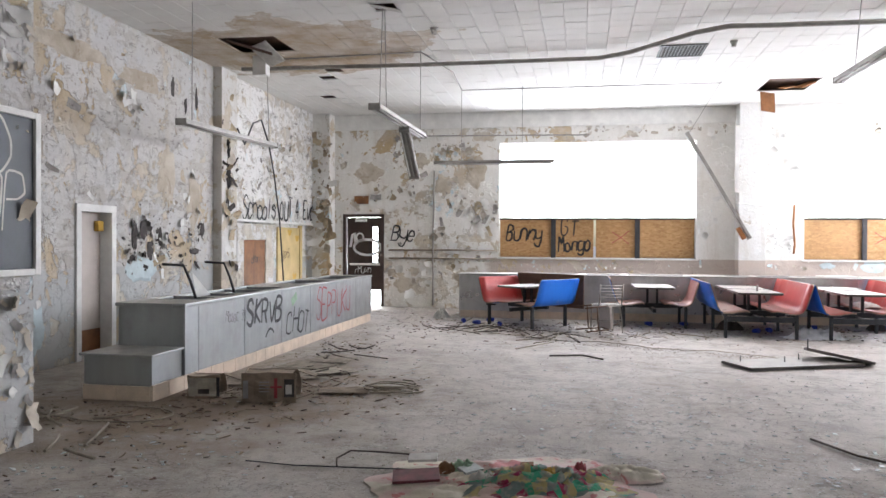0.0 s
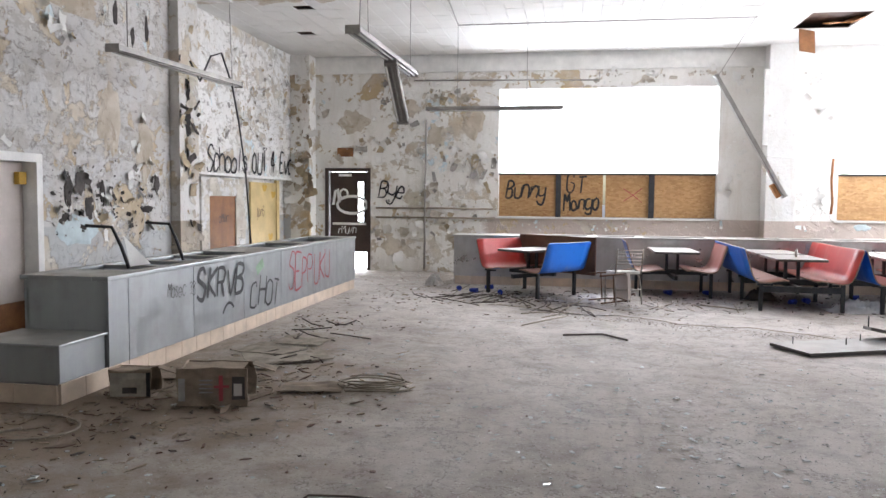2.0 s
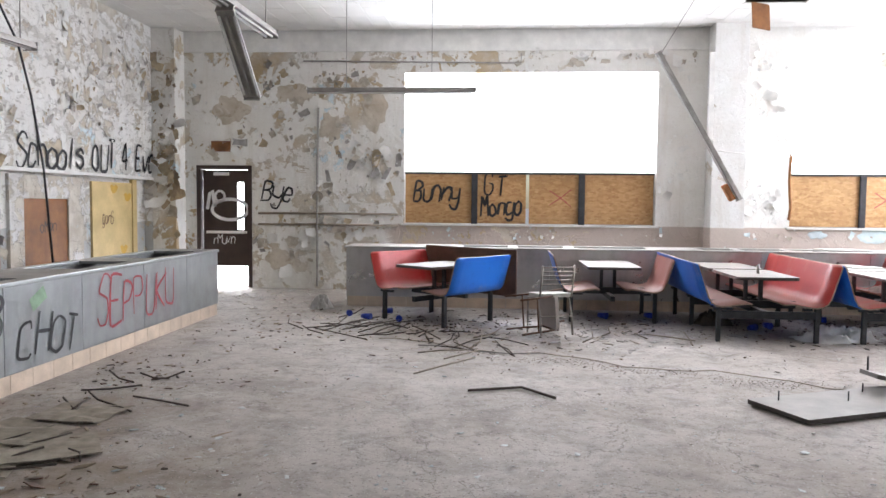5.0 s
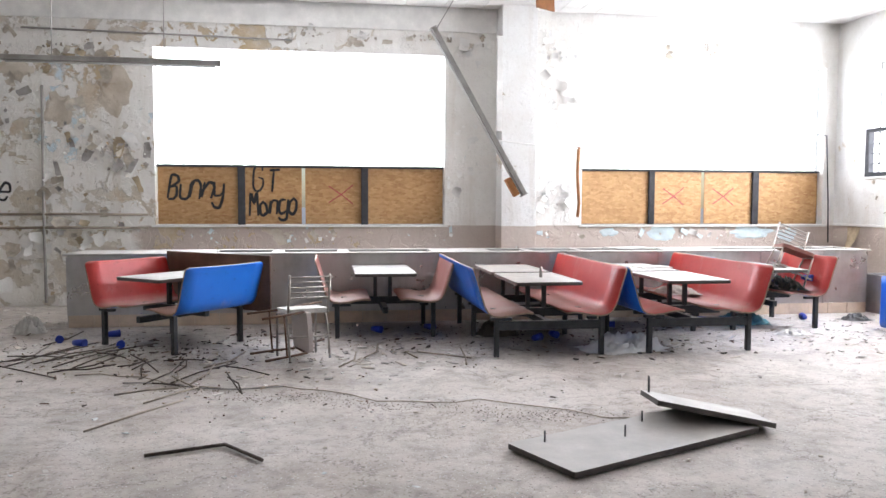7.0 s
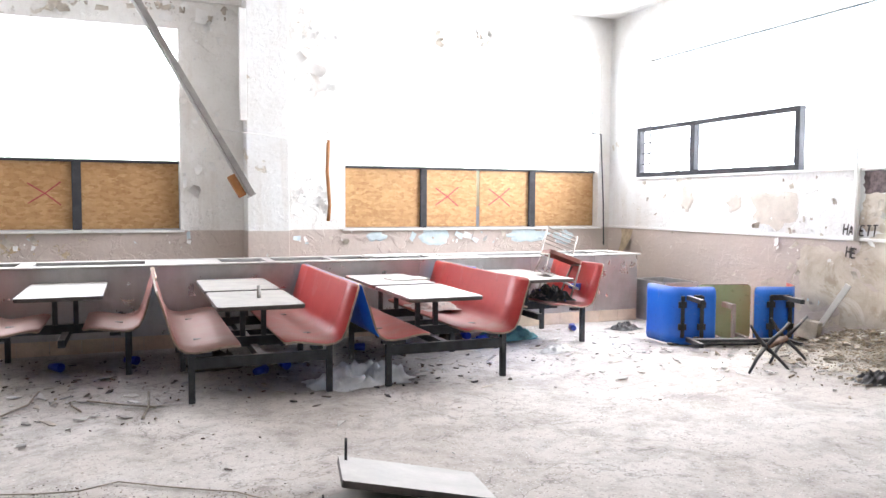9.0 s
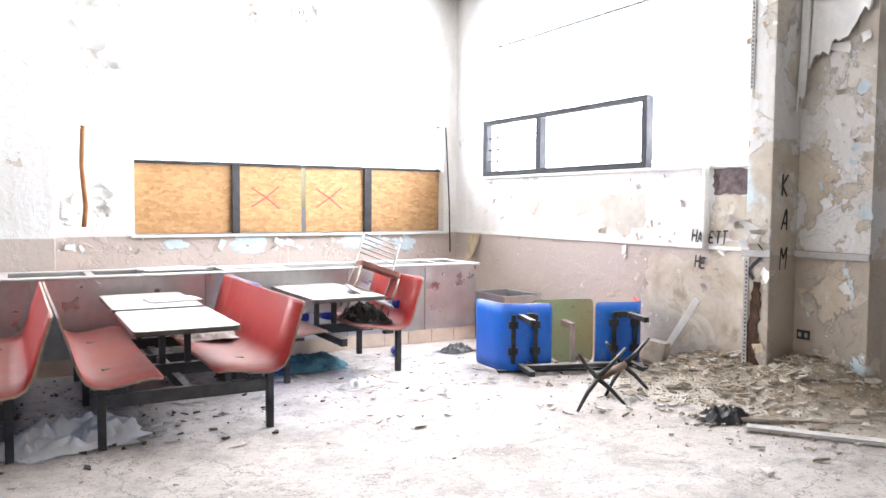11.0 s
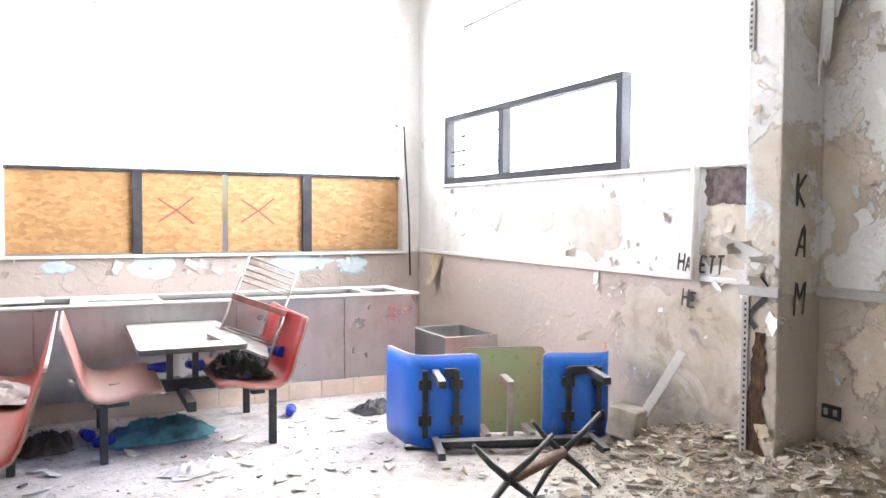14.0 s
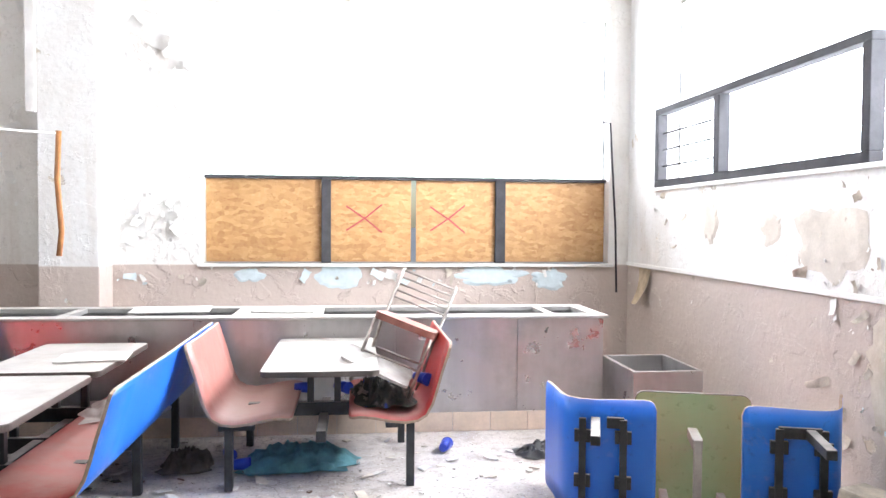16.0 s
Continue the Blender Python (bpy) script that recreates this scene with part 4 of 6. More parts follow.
structure(boxpart("trim", (RIGHT - 0.02, 12.045, 1.19), (RIGHT, FAR, 1.225), M_WHITE, bevel=0.005), "white chair rail", "trim")
structure(boxpart("trim", (RIGHT - 0.015, 11.12, 1.17), (RIGHT + 0.03, 11.78, 1.23), M_CORE, bevel=0.008), "broken plaster chair rail", "trim")
structure(boxpart("trim", (9.045, 11.77, 1.17), (9.075, 12.06, 1.23), M_CORE, bevel=0.008), "broken plaster chair rail", "trim")


# ---- lamps, pipes and ceiling fittings ----
def fluorescent(name, a, b, wires, label, tubes=2, w=0.13, twist=0.0):
    """A strip light between two points: channel housing, reflector lips, tubes, end caps and hanging wires."""
    a, b = Vector(a), Vector(b)
    n = (b - a).length
    m = look(a, b) @ pose(0, 0, 0, 0, 0, twist)
    t = thing(name, label, "ceiling light", m)
    bm = bmesh.new()
    box(bm, (-w / 2, 0.0, -n), (w / 2, 0.05, 0), 0.006)
    box(bm, (-w / 2 - 0.015, -0.012, -n), (-w / 2 + 0.01, 0.012, 0), 0.003)
    box(bm, (w / 2 - 0.01, -0.012, -n), (w / 2 + 0.015, 0.012, 0), 0.003)
    part("housing", bm, M_LAMP, t)
    for k in range(tubes):
        x = (k - (tubes - 1) / 2) * 0.06
        bm = bmesh.new()
        tube(bm, [(x, -0.02, -n + 0.05), (x, -0.02, -0.05)], 0.013, 8)
        part("tube", bm, M_TUBEGLASS if k == 0 else M_LAMP, t)
    for z in (-n - 0.01, 0.0):
        boxpart("end_cap", (-w / 2 - 0.012, -0.03, z), (w / 2 + 0.012, 0.055, z + 0.012), M_LAMP, t, 0.003)
    inv = m.inverted()
    for p, q in wires:
        bm = bmesh.new()
        tube(bm, [inv @ Vector(p), inv @ Vector(q)], 0.006, 5)
        part("hanging_wire", bm, M_LAMP, t)
    return t


fluorescent("strip_light", (-2.45, 8.72, 3.2), (-2.45, 11.55, 3.23), [((-2.45, 8.95, 3.24), (-2.48, 9.2, CEIL)), ((-2.45, 9.3, 3.24), (-2.48, 9.3, CEIL)), ((-2.45, 11.4, 3.26), (-2.47, 11.5, CEIL))], "grey twin-tube strip light hanging on wires")
fluorescent("strip_light", (-2.44, 10.25, 3.16), (-2.44, 10.95, 2.53), [], "strip light reflector dangling from another lamp", 3)
fluorescent("strip_light", (-4.9, 8.52, 3.04), (-4.9, 11.43, 3.1), [((-4.88, 8.75, 3.09), (-4.85, 8.7, CEIL)), ((-4.92, 11.3, 3.14), (-5.1, 11.6, CEIL))], "grey strip light hanging on wires over the counter")
fluorescent("strip_light", (-2.84, 14.6, 3.12), (-0.49, 14.6, 3.12), [((-2.3, 14.6, 3.16), (-2.3, 14.6, CEIL)), ((-1.1, 14.6, 3.16), (-1.1, 14.6, CEIL))], "white strip light hanging level on wires", 1, 0.07)
fallen = fluorescent("strip_light", (1.97, 14.6, 3.62), (3.1, 14.6, 1.65), [((2.02, 14.6, 3.62), (2.6, 14.6, CEIL))], "strip light fallen at one end, hanging aslant", 1, 0.09)
boxpart("splintered_block", (-0.05, -0.11, -2.24), (0.05, -0.03, -2.0), M_ORSTICK, fallen, 0.012, "splintered orange wooden block")
fluorescent("strip_light", (3.4, 10.6, 3.72), (3.4, 8.2, 3.70), [((3.4, 10.0, 3.76), (3.45, 9.95, CEIL))], "grey strip light hanging on a wire", 2)


def run(name, pts, r, mat, label, category, sides=8):
    bm = bmesh.new()
    tube(bm, pts, r, sides)
    return tagged(part(name, bm, mat), label, category)


run("conduit", [(-5.7, 11.95, 4.5), (-2.6, 12.1, 4.5), (0.3, 12.1, 4.5), (0.75, 11.8, 4.5), (1.6, 10.8, 4.5), (2.0, 10.55, 4.5), (2.6, 10.6, 4.5), (4.0, 10.65, 4.5), (9.0, 10.7, 4.5)], 0.035, M_LAMP, "grey conduit running under the ceiling", "conduit")
run("conduit", [(-4.8, 11.6, 4.56), (-2.47, 11.5, 4.56), (-2.2, 13.0, 4.56), (-2.3, 14.6, 4.56), (-1.1, 14.6, 4.56), (2.6, 14.6, 4.55)], 0.012, M_LAMP, "thin electrical cable along the ceiling", "cable", 5)
run("conduit", [(-3.67, 17.48, 4.08), (-2.0, 17.48, 4.06), (0.2, 17.48, 4.03), (0.2, 17.48, 4.2)], 0.014, M_LAMP, "thin rod along the top of the wall", "rod", 6)
run("conduit", [(-3.42, 17.46, 0.05), (-3.42, 17.46, 1.3), (-3.4, 17.46, 3.25)], 0.022, M_LAMP, "painted conduit climbing the wall", "conduit")
for z in (1.16, 1.36):
    run("conduit", [(-4.5, 17.46, z), (-3.0, 17.46, z + 0.01), (-1.95, 17.46, z)], 0.02, M_WOOD, "rust-stained pipe along the wall", "pipe")
run("electric_cable", [(-4.9, 10.1, 3.2), (-4.9, 10.35, 3.0), (-4.88, 10.6, 3.35), (-4.88, 10.9, 3.45), (-4.88, 11.2, 3.1), (-4.85, 11.35, 2.6), (-4.8, 11.45, 1.9), (-4.75, 11.5, 0.91)], 0.012, M_BAG, "black cable drooping from the lamp to the counter", "cable", 6)
run("corner_pipe", [(9.22, 17.4, 0.9), (9.2, 17.4, 1.6), (9.12, 17.38, 2.72), (8.96, 17.38, 2.73)], 0.011, M_GREYFRAME, "thin grey pipe in the corner", "pipe", 6)
run("pier_cable", [(2.72, 14.62, 2.32), (3.4, 15.1, 2.3), (4.14, 15.6, 2.3)], 0.008, M_WHITE, "white cable strung from the fallen lamp", "cable", 5)
run("wall_pipe", [(9.34, 12.72, 1.2), (9.34, 12.72, 1.7), (9.34, 12.73, 2.7)], 0.03, M_WHITE, "white painted pipe on the wall", "pipe")

v = thing("ceiling_vent", "dark slatted air vent in the ceiling", "vent", pose(1.58, 12.2, CEIL))
boxpart("backing", (-0.32, -0.34, -0.008), (0.32, 0.34, 0.0), M_DARK, v)
for a, b in (((-0.35, -0.37, -0.02), (-0.32, 0.37, 0)), ((0.32, -0.37, -0.02), (0.35, 0.37, 0)), ((-0.32, -0.37, -0.02), (0.32, -0.34, 0)), ((-0.32, 0.34, -0.02), (0.32, 0.37, 0))):
    boxpart("frame", a, b, M_VENT, v)
for i in range(12):
    boxpart("slat", (-0.3 + i * 0.052, -0.34, -0.022), (-0.285 + i * 0.052, 0.34, -0.008), M_VENT, v)
for x, y in ((-2.03, 10.34), (2.28, 11.74), (-4.95, 11.3)):
    s = thing("smoke_detector", "round off-white ceiling detector", "detector", pose(x, y, CEIL))
    for nm, r, z0, z1 in (("base", 0.06, -0.03, 0.0), ("head", 0.04, -0.09, -0.03)):
        bm = bmesh.new()
        tube(bm, [(0, 0, z1), (0, 0, (z0 + z1) / 2), (0, 0, z0)], r, 14, 0, r * 0.85)
        part(nm, bm, M_LAMP, s)
jb = boxpart("junction_box", (-5.28, 11.45, 4.28), (-5.05, 11.62, CEIL), M_WHITE, bevel=0.01)
tagged(jb, "white junction box under the ceiling", "junction box")
# boards hanging out of the ceiling holes
for i, (p, q, rot, mat) in enumerate((((-0.4, -0.05, 0), (0.4, 0.05, 0.02), (3.85, 15.0, 4.5, 12, -12, 60), M_ORSTICK), ((-0.15, -0.2, 0), (0.15, 0.2, 0.02), (3.62, 15.55, 4.33, 78, 5, 20), M_ORANGE),
                                      ((-0.3, -0.08, 0), (0.3, 0.08, 0.02), (4.15, 14.9, 4.52, 8, -18, 50), M_ORSTICK), ((-0.35, -0.12, 0), (0.35, 0.12, 0.02), (-4.95, 10.6, 4.5, 20, 12, 30), M_BROWN),
                                      ((-0.25, -0.15, 0), (0.25, 0.15, 0.015), (-4.8, 10.95, 4.48, -16, 25, 70), M_PAPER), ((-0.2, -0.14, 0), (0.2, 0.14, 0.012), (-2.45, 9.25, 4.56, 10, 10, 10), M_PAPER))):
    b = boxpart("ceiling_board", p, q, mat, None, 0.003, "", pose(*rot))
    tagged(b, "broken brown board hanging from a hole in the ceiling", "board")
b = boxpart("pier_board", (3.31, 17.05, 2.66), (3.40, 17.09, 4.12), M_WHITE, bevel=0.006)
tagged(b, "loose white board hanging at the edge of the pier", "board")
b = run("wooden_stick", [(4.14, 15.6, 1.36), (4.16, 15.6, 1.55), (4.13, 15.6, 1.95), (4.145, 15.6, 2.32)], 0.022, M_ORSTICK, "splintered orange wooden stick hanging on a cable", "stick", 7)
b = boxpart("wall_plate", (-5.38, FAR - 0.012, 2.47), (-5.02, FAR, 2.66), M_ORANGE, bevel=0.003)
tagged(b, "rusty brown plate on the wall above the door", "plate")
so = thing("wall_socket", "dark double socket on the ruined plaster", "socket", pose(RIGHT + 0.03, 11.69, 0.51))
boxpart("plate", (-0.012, -0.06, -0.04), (0.0, 0.06, 0.04), M_DARKSTEEL, so, 0.004)
for y in (-0.03, 0.03):
    boxpart("outlet", (-0.016, y - 0.014, -0.02), (-0.011, y + 0.014, 0.02), M_LAMP, so, 0.003)
# metal corner bead and rotten core of the east column
for z0, z1 in ((0.05, 1.16), (2.6, 4.5)):
    cb = thing("corner_bead", "perforated metal corner bead laid bare on the column", "corner bead", pose(9.06, 12.005, z0))
    boxpart("strip", (-0.004, -0.018, 0), (0.003, 0.03, z1 - z0), M_LAMP, cb, 0.002)
    bm = bmesh.new()
    for i in range(int((z1 - z0) / 0.035)):
        box(bm, (-0.006, -0.004, 0.012 + 0.035 * i), (-0.003, 0.010, 0.028 + 0.035 * i))
    tagged(part("perforation", bm, M_DARK, cb), kind="stuff")

# ---- blackboard ----
bb = thing("blackboard", "dark chalkboard with chalk scrawl in a white frame", "blackboard", pose(-4.1, 3.9, 1.91))
boxpart("board", (0.0, -1.0, -0.57), (0.02, 0.97, 0.57), M_SLATE, bb)
for a, b in (((0, 0.97, -0.62), (0.045, 1.03, 0.62)), ((0, -1.06, -0.62), (0.045, -1.0, 0.62)), ((0, -1.0, 0.57), (0.045, 0.97, 0.62)), ((0, -1.0, -0.62), (0.045, 0.97, -0.57))):
    boxpart("frame", a, b, M_WHITE, bb, 0.006)
for z, s in ((0.18, 0.5), (-0.2, 0.5)):
    sprayed("chalk", "OP" if z < 0 else "D", s * 0.8, pose(0.022, 0.66, z - 0.05, 90, 0, 90), M_LAMP, bb, 0.9, "white chalk letters", 0.02, 16)


# ---- loose furniture ----
def metal_chair(m, label, seat_mat, frame_mat, back=True):
    """A tube-frame chair: two side loops, seat and a wire back."""
    c = thing("metal_chair", label, "chair", m)
    for s in (-0.2, 0.2):
        bm = bmesh.new()
        tube(bm, [(s, -0.2, 0), (s, -0.19, 0.25), (s, -0.17, 0.43), (s, 0.0, 0.44), (s, 0.19, 0.45), (s, 0.24, 0.62), (s, 0.28, 0.82)], 0.012)
        part("side_tube", bm, frame_mat, c)
        bm = bmesh.new()
        tube(bm, [(s, 0.22, 0), (s, 0.19, 0.25), (s, 0.12, 0.43)], 0.012)
        part("leg", bm, frame_mat, c)
    bm = bmesh.new()
    rounded(bm, 0.42, 0.40, 0.445, 0.49, 0.06)
    part("seat", bm, seat_mat, c)
    if back:
        for z, y in ((0.6, 0.235), (0.65, 0.245), (0.70, 0.255), (0.75, 0.265), (0.8, 0.275)):
            bm = bmesh.new()
            tube(bm, [(-0.2, y, z), (0.2, y, z)], 0.007, 6)
            part("back_wire", bm, frame_mat, c)
    for y, z in ((-0.19, 0.22), (0.2, 0.22)):
        bm = bmesh.new()
        tube(bm, [(-0.2, y, z), (0.2, y, z)], 0.009, 6)
        part("stretcher", bm, frame_mat, c)
    return c


metal_chair(pose(0.05, 12.85, 0.26, 0, 86, 25), "rusty tube chair lying on its side", M_DOOR, M_RUST, False)
metal_chair(pose(0.48, 13.05, 0.02, 3, 0, 200), "bare chrome chair frame with wire back", M_PAPER, M_CHROME)
metal_chair(pose(6.60, 14.62, 0.50, -6, 20, -14), "chrome chair with a brown-red seat standing tilted on a bench", M_SEATBROWN, M_CHROME)
bm = bmesh.new()
rounded(bm, 0.46, 0.34, 0, 0.018, 0.03)
o = part("grey_board", bm, M_GREYPAINT)
o.matrix_basis = pose(6.55, 14.36, 0.70, 6, 24, -8)
tagged(o, "grey panel leaning on a bench under the tilted chair", "board")

tb = thing("table_base", "black four-armed table pedestal lying on its side", "table base", pose(7.62, 12.2, 0.0))
for k, (cx, cy, ax) in enumerate(((-0.08, -0.04, 0.2), (0.44, 0.23, 0.14))):
    hub = (cx, cy, 0.24)
    for sx, sz in ((-1, -1), (1, -1), (-1, 1), (1, 1)):
        bm = bmesh.new()
        tube(bm, [hub, (cx + 0.12 * sx, cy - 0.02, 0.24 + 0.1 * sz), (cx + 0.24 * sx, cy - 0.05, 0.24 + 0.225 * sz)], 0.022, 8, 0, 0.012)
        part("arm", bm, M_DARKSTEEL, tb)
bm = bmesh.new()
tube(bm, [(-0.08, -0.04, 0.24), (0.18, 0.095, 0.24), (0.44, 0.23, 0.24)], 0.035, 10)
part("column", bm, M_RUST, tb)

# fallen tabletops
fl = thing("fallen_tabletop", "grey tabletop lying face down with bolts sticking up", "tabletop", pose(2.72, 10.08, 0.0, 0, 0, 24))
bm = bmesh.new()
rounded(bm, 1.66, 0.62, 0.01, 0.045, 0.015, (0, 1, 1))
part("slab", bm, [M_CORE, M_EDGE], fl)
for x, y in ((-0.62, 0.2), (-0.1, 0.02), (0.25, 0.2)):
    bm = bmesh.new()
    tube(bm, [(x, y, 0.04), (x, y, 0.12)], 0.006, 6)
    part("bolt", bm, M_DARKSTEEL, fl)
f2 = thing("fallen_tabletop", "pale grey tabletop leaning on another on the floor", "tabletop", pose(3.39, 10.49, 0.085, -7, 10, -13))
bm = bmesh.new()
rounded(bm, 0.8, 0.6, -0.018, 0.018, 0.015, (0, 1, 1))
part("slab", bm, [M_CORE, M_EDGE], f2)
bm = bmesh.new()
tube(bm, [(-0.36, 0.2, 0.018), (-0.38, 0.2, 0.14)], 0.008, 6)
part("bolt", bm, M_DARKSTEEL, f2)
bm = bmesh.new()
box(bm, (-0.85, -0.012, 0.33), (0.83, 0.012, 0.955), 0.004)
dv = part("divider_panel", bm, [M_BROWN])
dv.matrix_basis = pose(-0.545, 14.57, 0, 0, 0, -39)
tagged(dv, "dark brown plywood divider standing behind the askew booth", "divider panel")
for x, y, z, w, d, rz, lab in ((4.75, 14.5, 0.757, 0.42, 0.3, 8, "white loose sheet lying on a booth table"), (4.95, 15.72, 0.925, 0.6, 0.42, 6, "white board lying across the trough"), (5.85, 15.72, 0.915, 0.5, 0.3, -8, "curled white papers on the half wall")):
    bm = bmesh.new()
    box(bm, (-w / 2, -d / 2, 0), (w / 2, d / 2, 0.012), 0.002)
    o = part("loose_sheet", bm, M_PAPER)
    o.matrix_basis = pose(x, y, z - 0.005, 0, 0, rz)
    tagged(o, lab, "sheet")
bm = bmesh.new()
tube(bm, [(3.0, 13.4, 0.75), (3.0, 13.4, 0.86)], 0.018, 10)
tagged(part("steel_stub", bm, M_LAMP), "short steel stub standing on a booth table", "stub")


# ---- scattered pieces ----
def chips(name, n, place, size, mats, label, category, thick=0.006, long=1.0, seed=1, tilt=8):
    """Many small flat broken pieces as one mesh; place(rng) gives x, y, z."""
    rng = random.Random(seed)
    vs, fs, mi = [], [], []
    for _ in range(n):
        x, y, z = place(rng)
        s = size[0] + (size[1] - size[0]) * rng.random() ** 2.2
        k = rng.choice((3, 4, 4, 5))
        m = pose(x, y, z, rng.gauss(0, tilt), rng.gauss(0, tilt), rng.uniform(0, 360))
        h = thick * rng.uniform(0.5, 1.6)
        lift = s * 0.5 * math.sin(radians(tilt)) * 0.8
        ring = []
        for j in range(k):
            a = 6.283 * (j + rng.uniform(-0.3, 0.3)) / k
            r = s * rng.uniform(0.55, 1.0) * 0.5
            ring.append((r * math.cos(a) * long, r * math.sin(a)))
        b = len(vs)
        vs += [tuple(m @ Vector((p, q, lift))) for p, q in ring] + [tuple(m @ Vector((p * 0.92, q * 0.92, lift + h))) for p, q in ring]
        fs.append(tuple(b + k + j for j in range(k)))
        fs.append(tuple(b + k - 1 - j for j in range(k)))
        fs += [(b + j, b + (j + 1) % k, b + k + (j + 1) % k, b + k + j) for j in range(k)]
        mi += [rng.randrange(len(mats))] * (k + 2)
    me = bpy.data.meshes.new(name)
    me.from_pydata(vs, [], fs)
    for m in mats:
        me.materials.append(m)
    me.polygons.foreach_set("material_index", mi)
    return tagged(new(name, me), label, category, kind="stuff")


def area(x0, x1, y0, y1, z=0.001):
    return lambda r: (r.uniform(x0, x1), r.uniform(y0, y1), z)


def cluster(*spots):
    """Places round (x, y, spread) spots."""
    def f(r):
        x, y, s = r.choice(spots)
        return (x + r.gauss(0, s), y + r.gauss(0, s), 0.001)
    return f


def clear(f, z=0.001):
    """Keeps pieces off the counter, the booths' steel and the walls."""
    def g(r):
        while True:
            x, y, _ = f(r)
            if x < -5.9 or x > 9.0 or y > 17.0 or (-4.9 < x < -3.93 and 6.3 < y < 14.3) or (-2.6 < x < 8.6 and 15.2 < y < 16.2) or (x < -3.95 and y < 5.1):
                continue
            return (x, y, z)
    return g


chips("broken_glass", 1700, clear(cluster((1.2, 5.4, 1.1), (2.1, 4.9, 0.5), (0.6, 6.5, 1.0), (-0.6, 6.6, 1.2), (2.4, 7.0, 1.2), (-3.2, 4.2, 0.7), (-1.0, 8.6, 1.5))), (0.006, 0.06), [M_GLASSBIT, M_PALEGLASS, M_PAPER], "pale broken glass and chips strewn over the floor", "broken glass", 0.004, 1.4, 3, 6)
chips("plaster_chips", 1000, clear(area(-5.8, 8.8, 2.5, 15.2)), (0.008, 0.04), [M_PAPER, M_PAPER, M_CHIP], "small plaster and paint chips over the floor", "plaster chips", 0.005, 1.3, 5)
chips("dark_debris", 900, clear(cluster((-3.0, 7.4, 0.9), (-3.4, 5.2, 0.8), (-1.5, 13.6, 0.8), (-2.6, 13.3, 0.7), (0.0, 12.4, 1.0), (-3.4, 10.5, 0.6), (-4.9, 5.6, 0.5), (3.5, 14.2, 1.2))), (0.01, 0.045), [M_TWIG, M_DIRT, M_BROWN], "dark scraps of wood and dirt on the floor", "debris", 0.006, 2.4, 7)
chips("straw_litter", 420, clear(cluster((-3.1, 7.5, 0.5), (-3.4, 6.5, 0.45), (-2.5, 7.2, 0.5), (-3.8, 5.8, 0.4))), (0.012, 0.06), [M_DIRT, M_CARD, M_RUST], "brown litter and straw beside the counter", "litter", 0.005, 4.0, 8, 10)
chips("paint_litter", 420, clear(cluster((-3.4, 15.4, 0.7), (-2.8, 14.4, 0.6), (-4.4, 16.2, 0.6), (6.6, 14.4, 0.9), (7.2, 13.3, 0.9), (5.9, 13.6, 0.6))), (0.02, 0.12), [M_PAPER, M_CHIP, M_PAPER], "fallen paint flakes on the floor", "paint flakes", 0.005, 1.6, 9, 10)

chips("paint_litter", 260, clear(cluster((0.9, 12.7, 0.35), (1.3, 13.4, 0.5), (2.9, 13.2, 0.6), (4.5, 13.4, 0.6), (-0.2, 13.2, 0.5))), (0.015, 0.11), [M_PAPER, M_CHIP, M_GREYPAINT], "pale scraps strewn under the booths", "litter", 0.005, 2.2, 17, 8)
chips("dark_debris", 420, clear(cluster((0.6, 14.3, 0.7), (2.6, 14.0, 0.7), (4.2, 14.0, 0.7), (-0.8, 13.5, 0.5))), (0.01, 0.06), [M_TWIG, M_BROWN, M_SOOT], "dark scraps lying under the booths", "debris", 0.008, 2.0, 18, 8)
chips("dirt_trail", 900, clear(cluster(*[(-0.6 + 0.14 * i, 11.9 - 0.055 * i + 0.1 * math.sin(i * 0.9), 0.09) for i in range(24)])), (0.003, 0.010), [M_TWIG, M_BROWN, M_TWIG], "dark dirt trailing across the concrete floor", "dirt", 0.004, 2.0, 14, 5)


def mound(x, y):
    """Height of the plaster heap at the foot of the east column."""
    a = 0.34 * math.exp(-(((x - 9.35) / 0.55) ** 2 + ((y - 11.5) / 0.7) ** 2))
    b = 0.20 * math.exp(-(((x - 9.2) / 0.6) ** 2 + ((y - 12.5) / 0.6) ** 2))
    return a + b + 0.03 * noise.noise(Vector((x * 4, y * 4, 0))) * min(1, (a + b) * 8)


bm = bmesh.new()
bmesh.ops.create_grid(bm, x_segments=46, y_segments=50, size=1)
for v in bm.verts:
    x, y = 8.75 + v.co.x * 1.25, 11.9 + v.co.y * 1.75
    v.co = Vector((x, y, mound(x, y) - 0.012))
for f in bm.faces:
    f.smooth = True
n = Nodes("plaster_heap")
c = n.mix(n.ramp(n.math("ADD", n.xyz()[0], n.math("MULTIPLY", n.noise(1.8, 6), 1.2)), 9.1, 9.8), (0.58, 0.53, 0.46), (0.33, 0.255, 0.17))
c = n.mix(n.ramp(n.noise(16, 7, 0.75), 0.45, 0.65, 0, 0.6), c, (0.40, 0.33, 0.25))
n.bump(n.noise(28, 7, 0.75), 0.9, 0.02)
tagged(part("rubble_heap", bm, n.done(c, 0.95)), "heap of brown plaster dust against the ruined column", "rubble", kind="stuff")


def on_heap(r):
    while True:
        x, y = r.gauss(9.0, 0.4), r.gauss(12.0, 0.65)
        if 7.7 < x < 9.55 and 10.6 < y < 13.6 and not (9.04 < x and 11.75 < y < 12.08) and not (x > 9.36 and y > 11.1):
            return (x, y, mound(x, y))


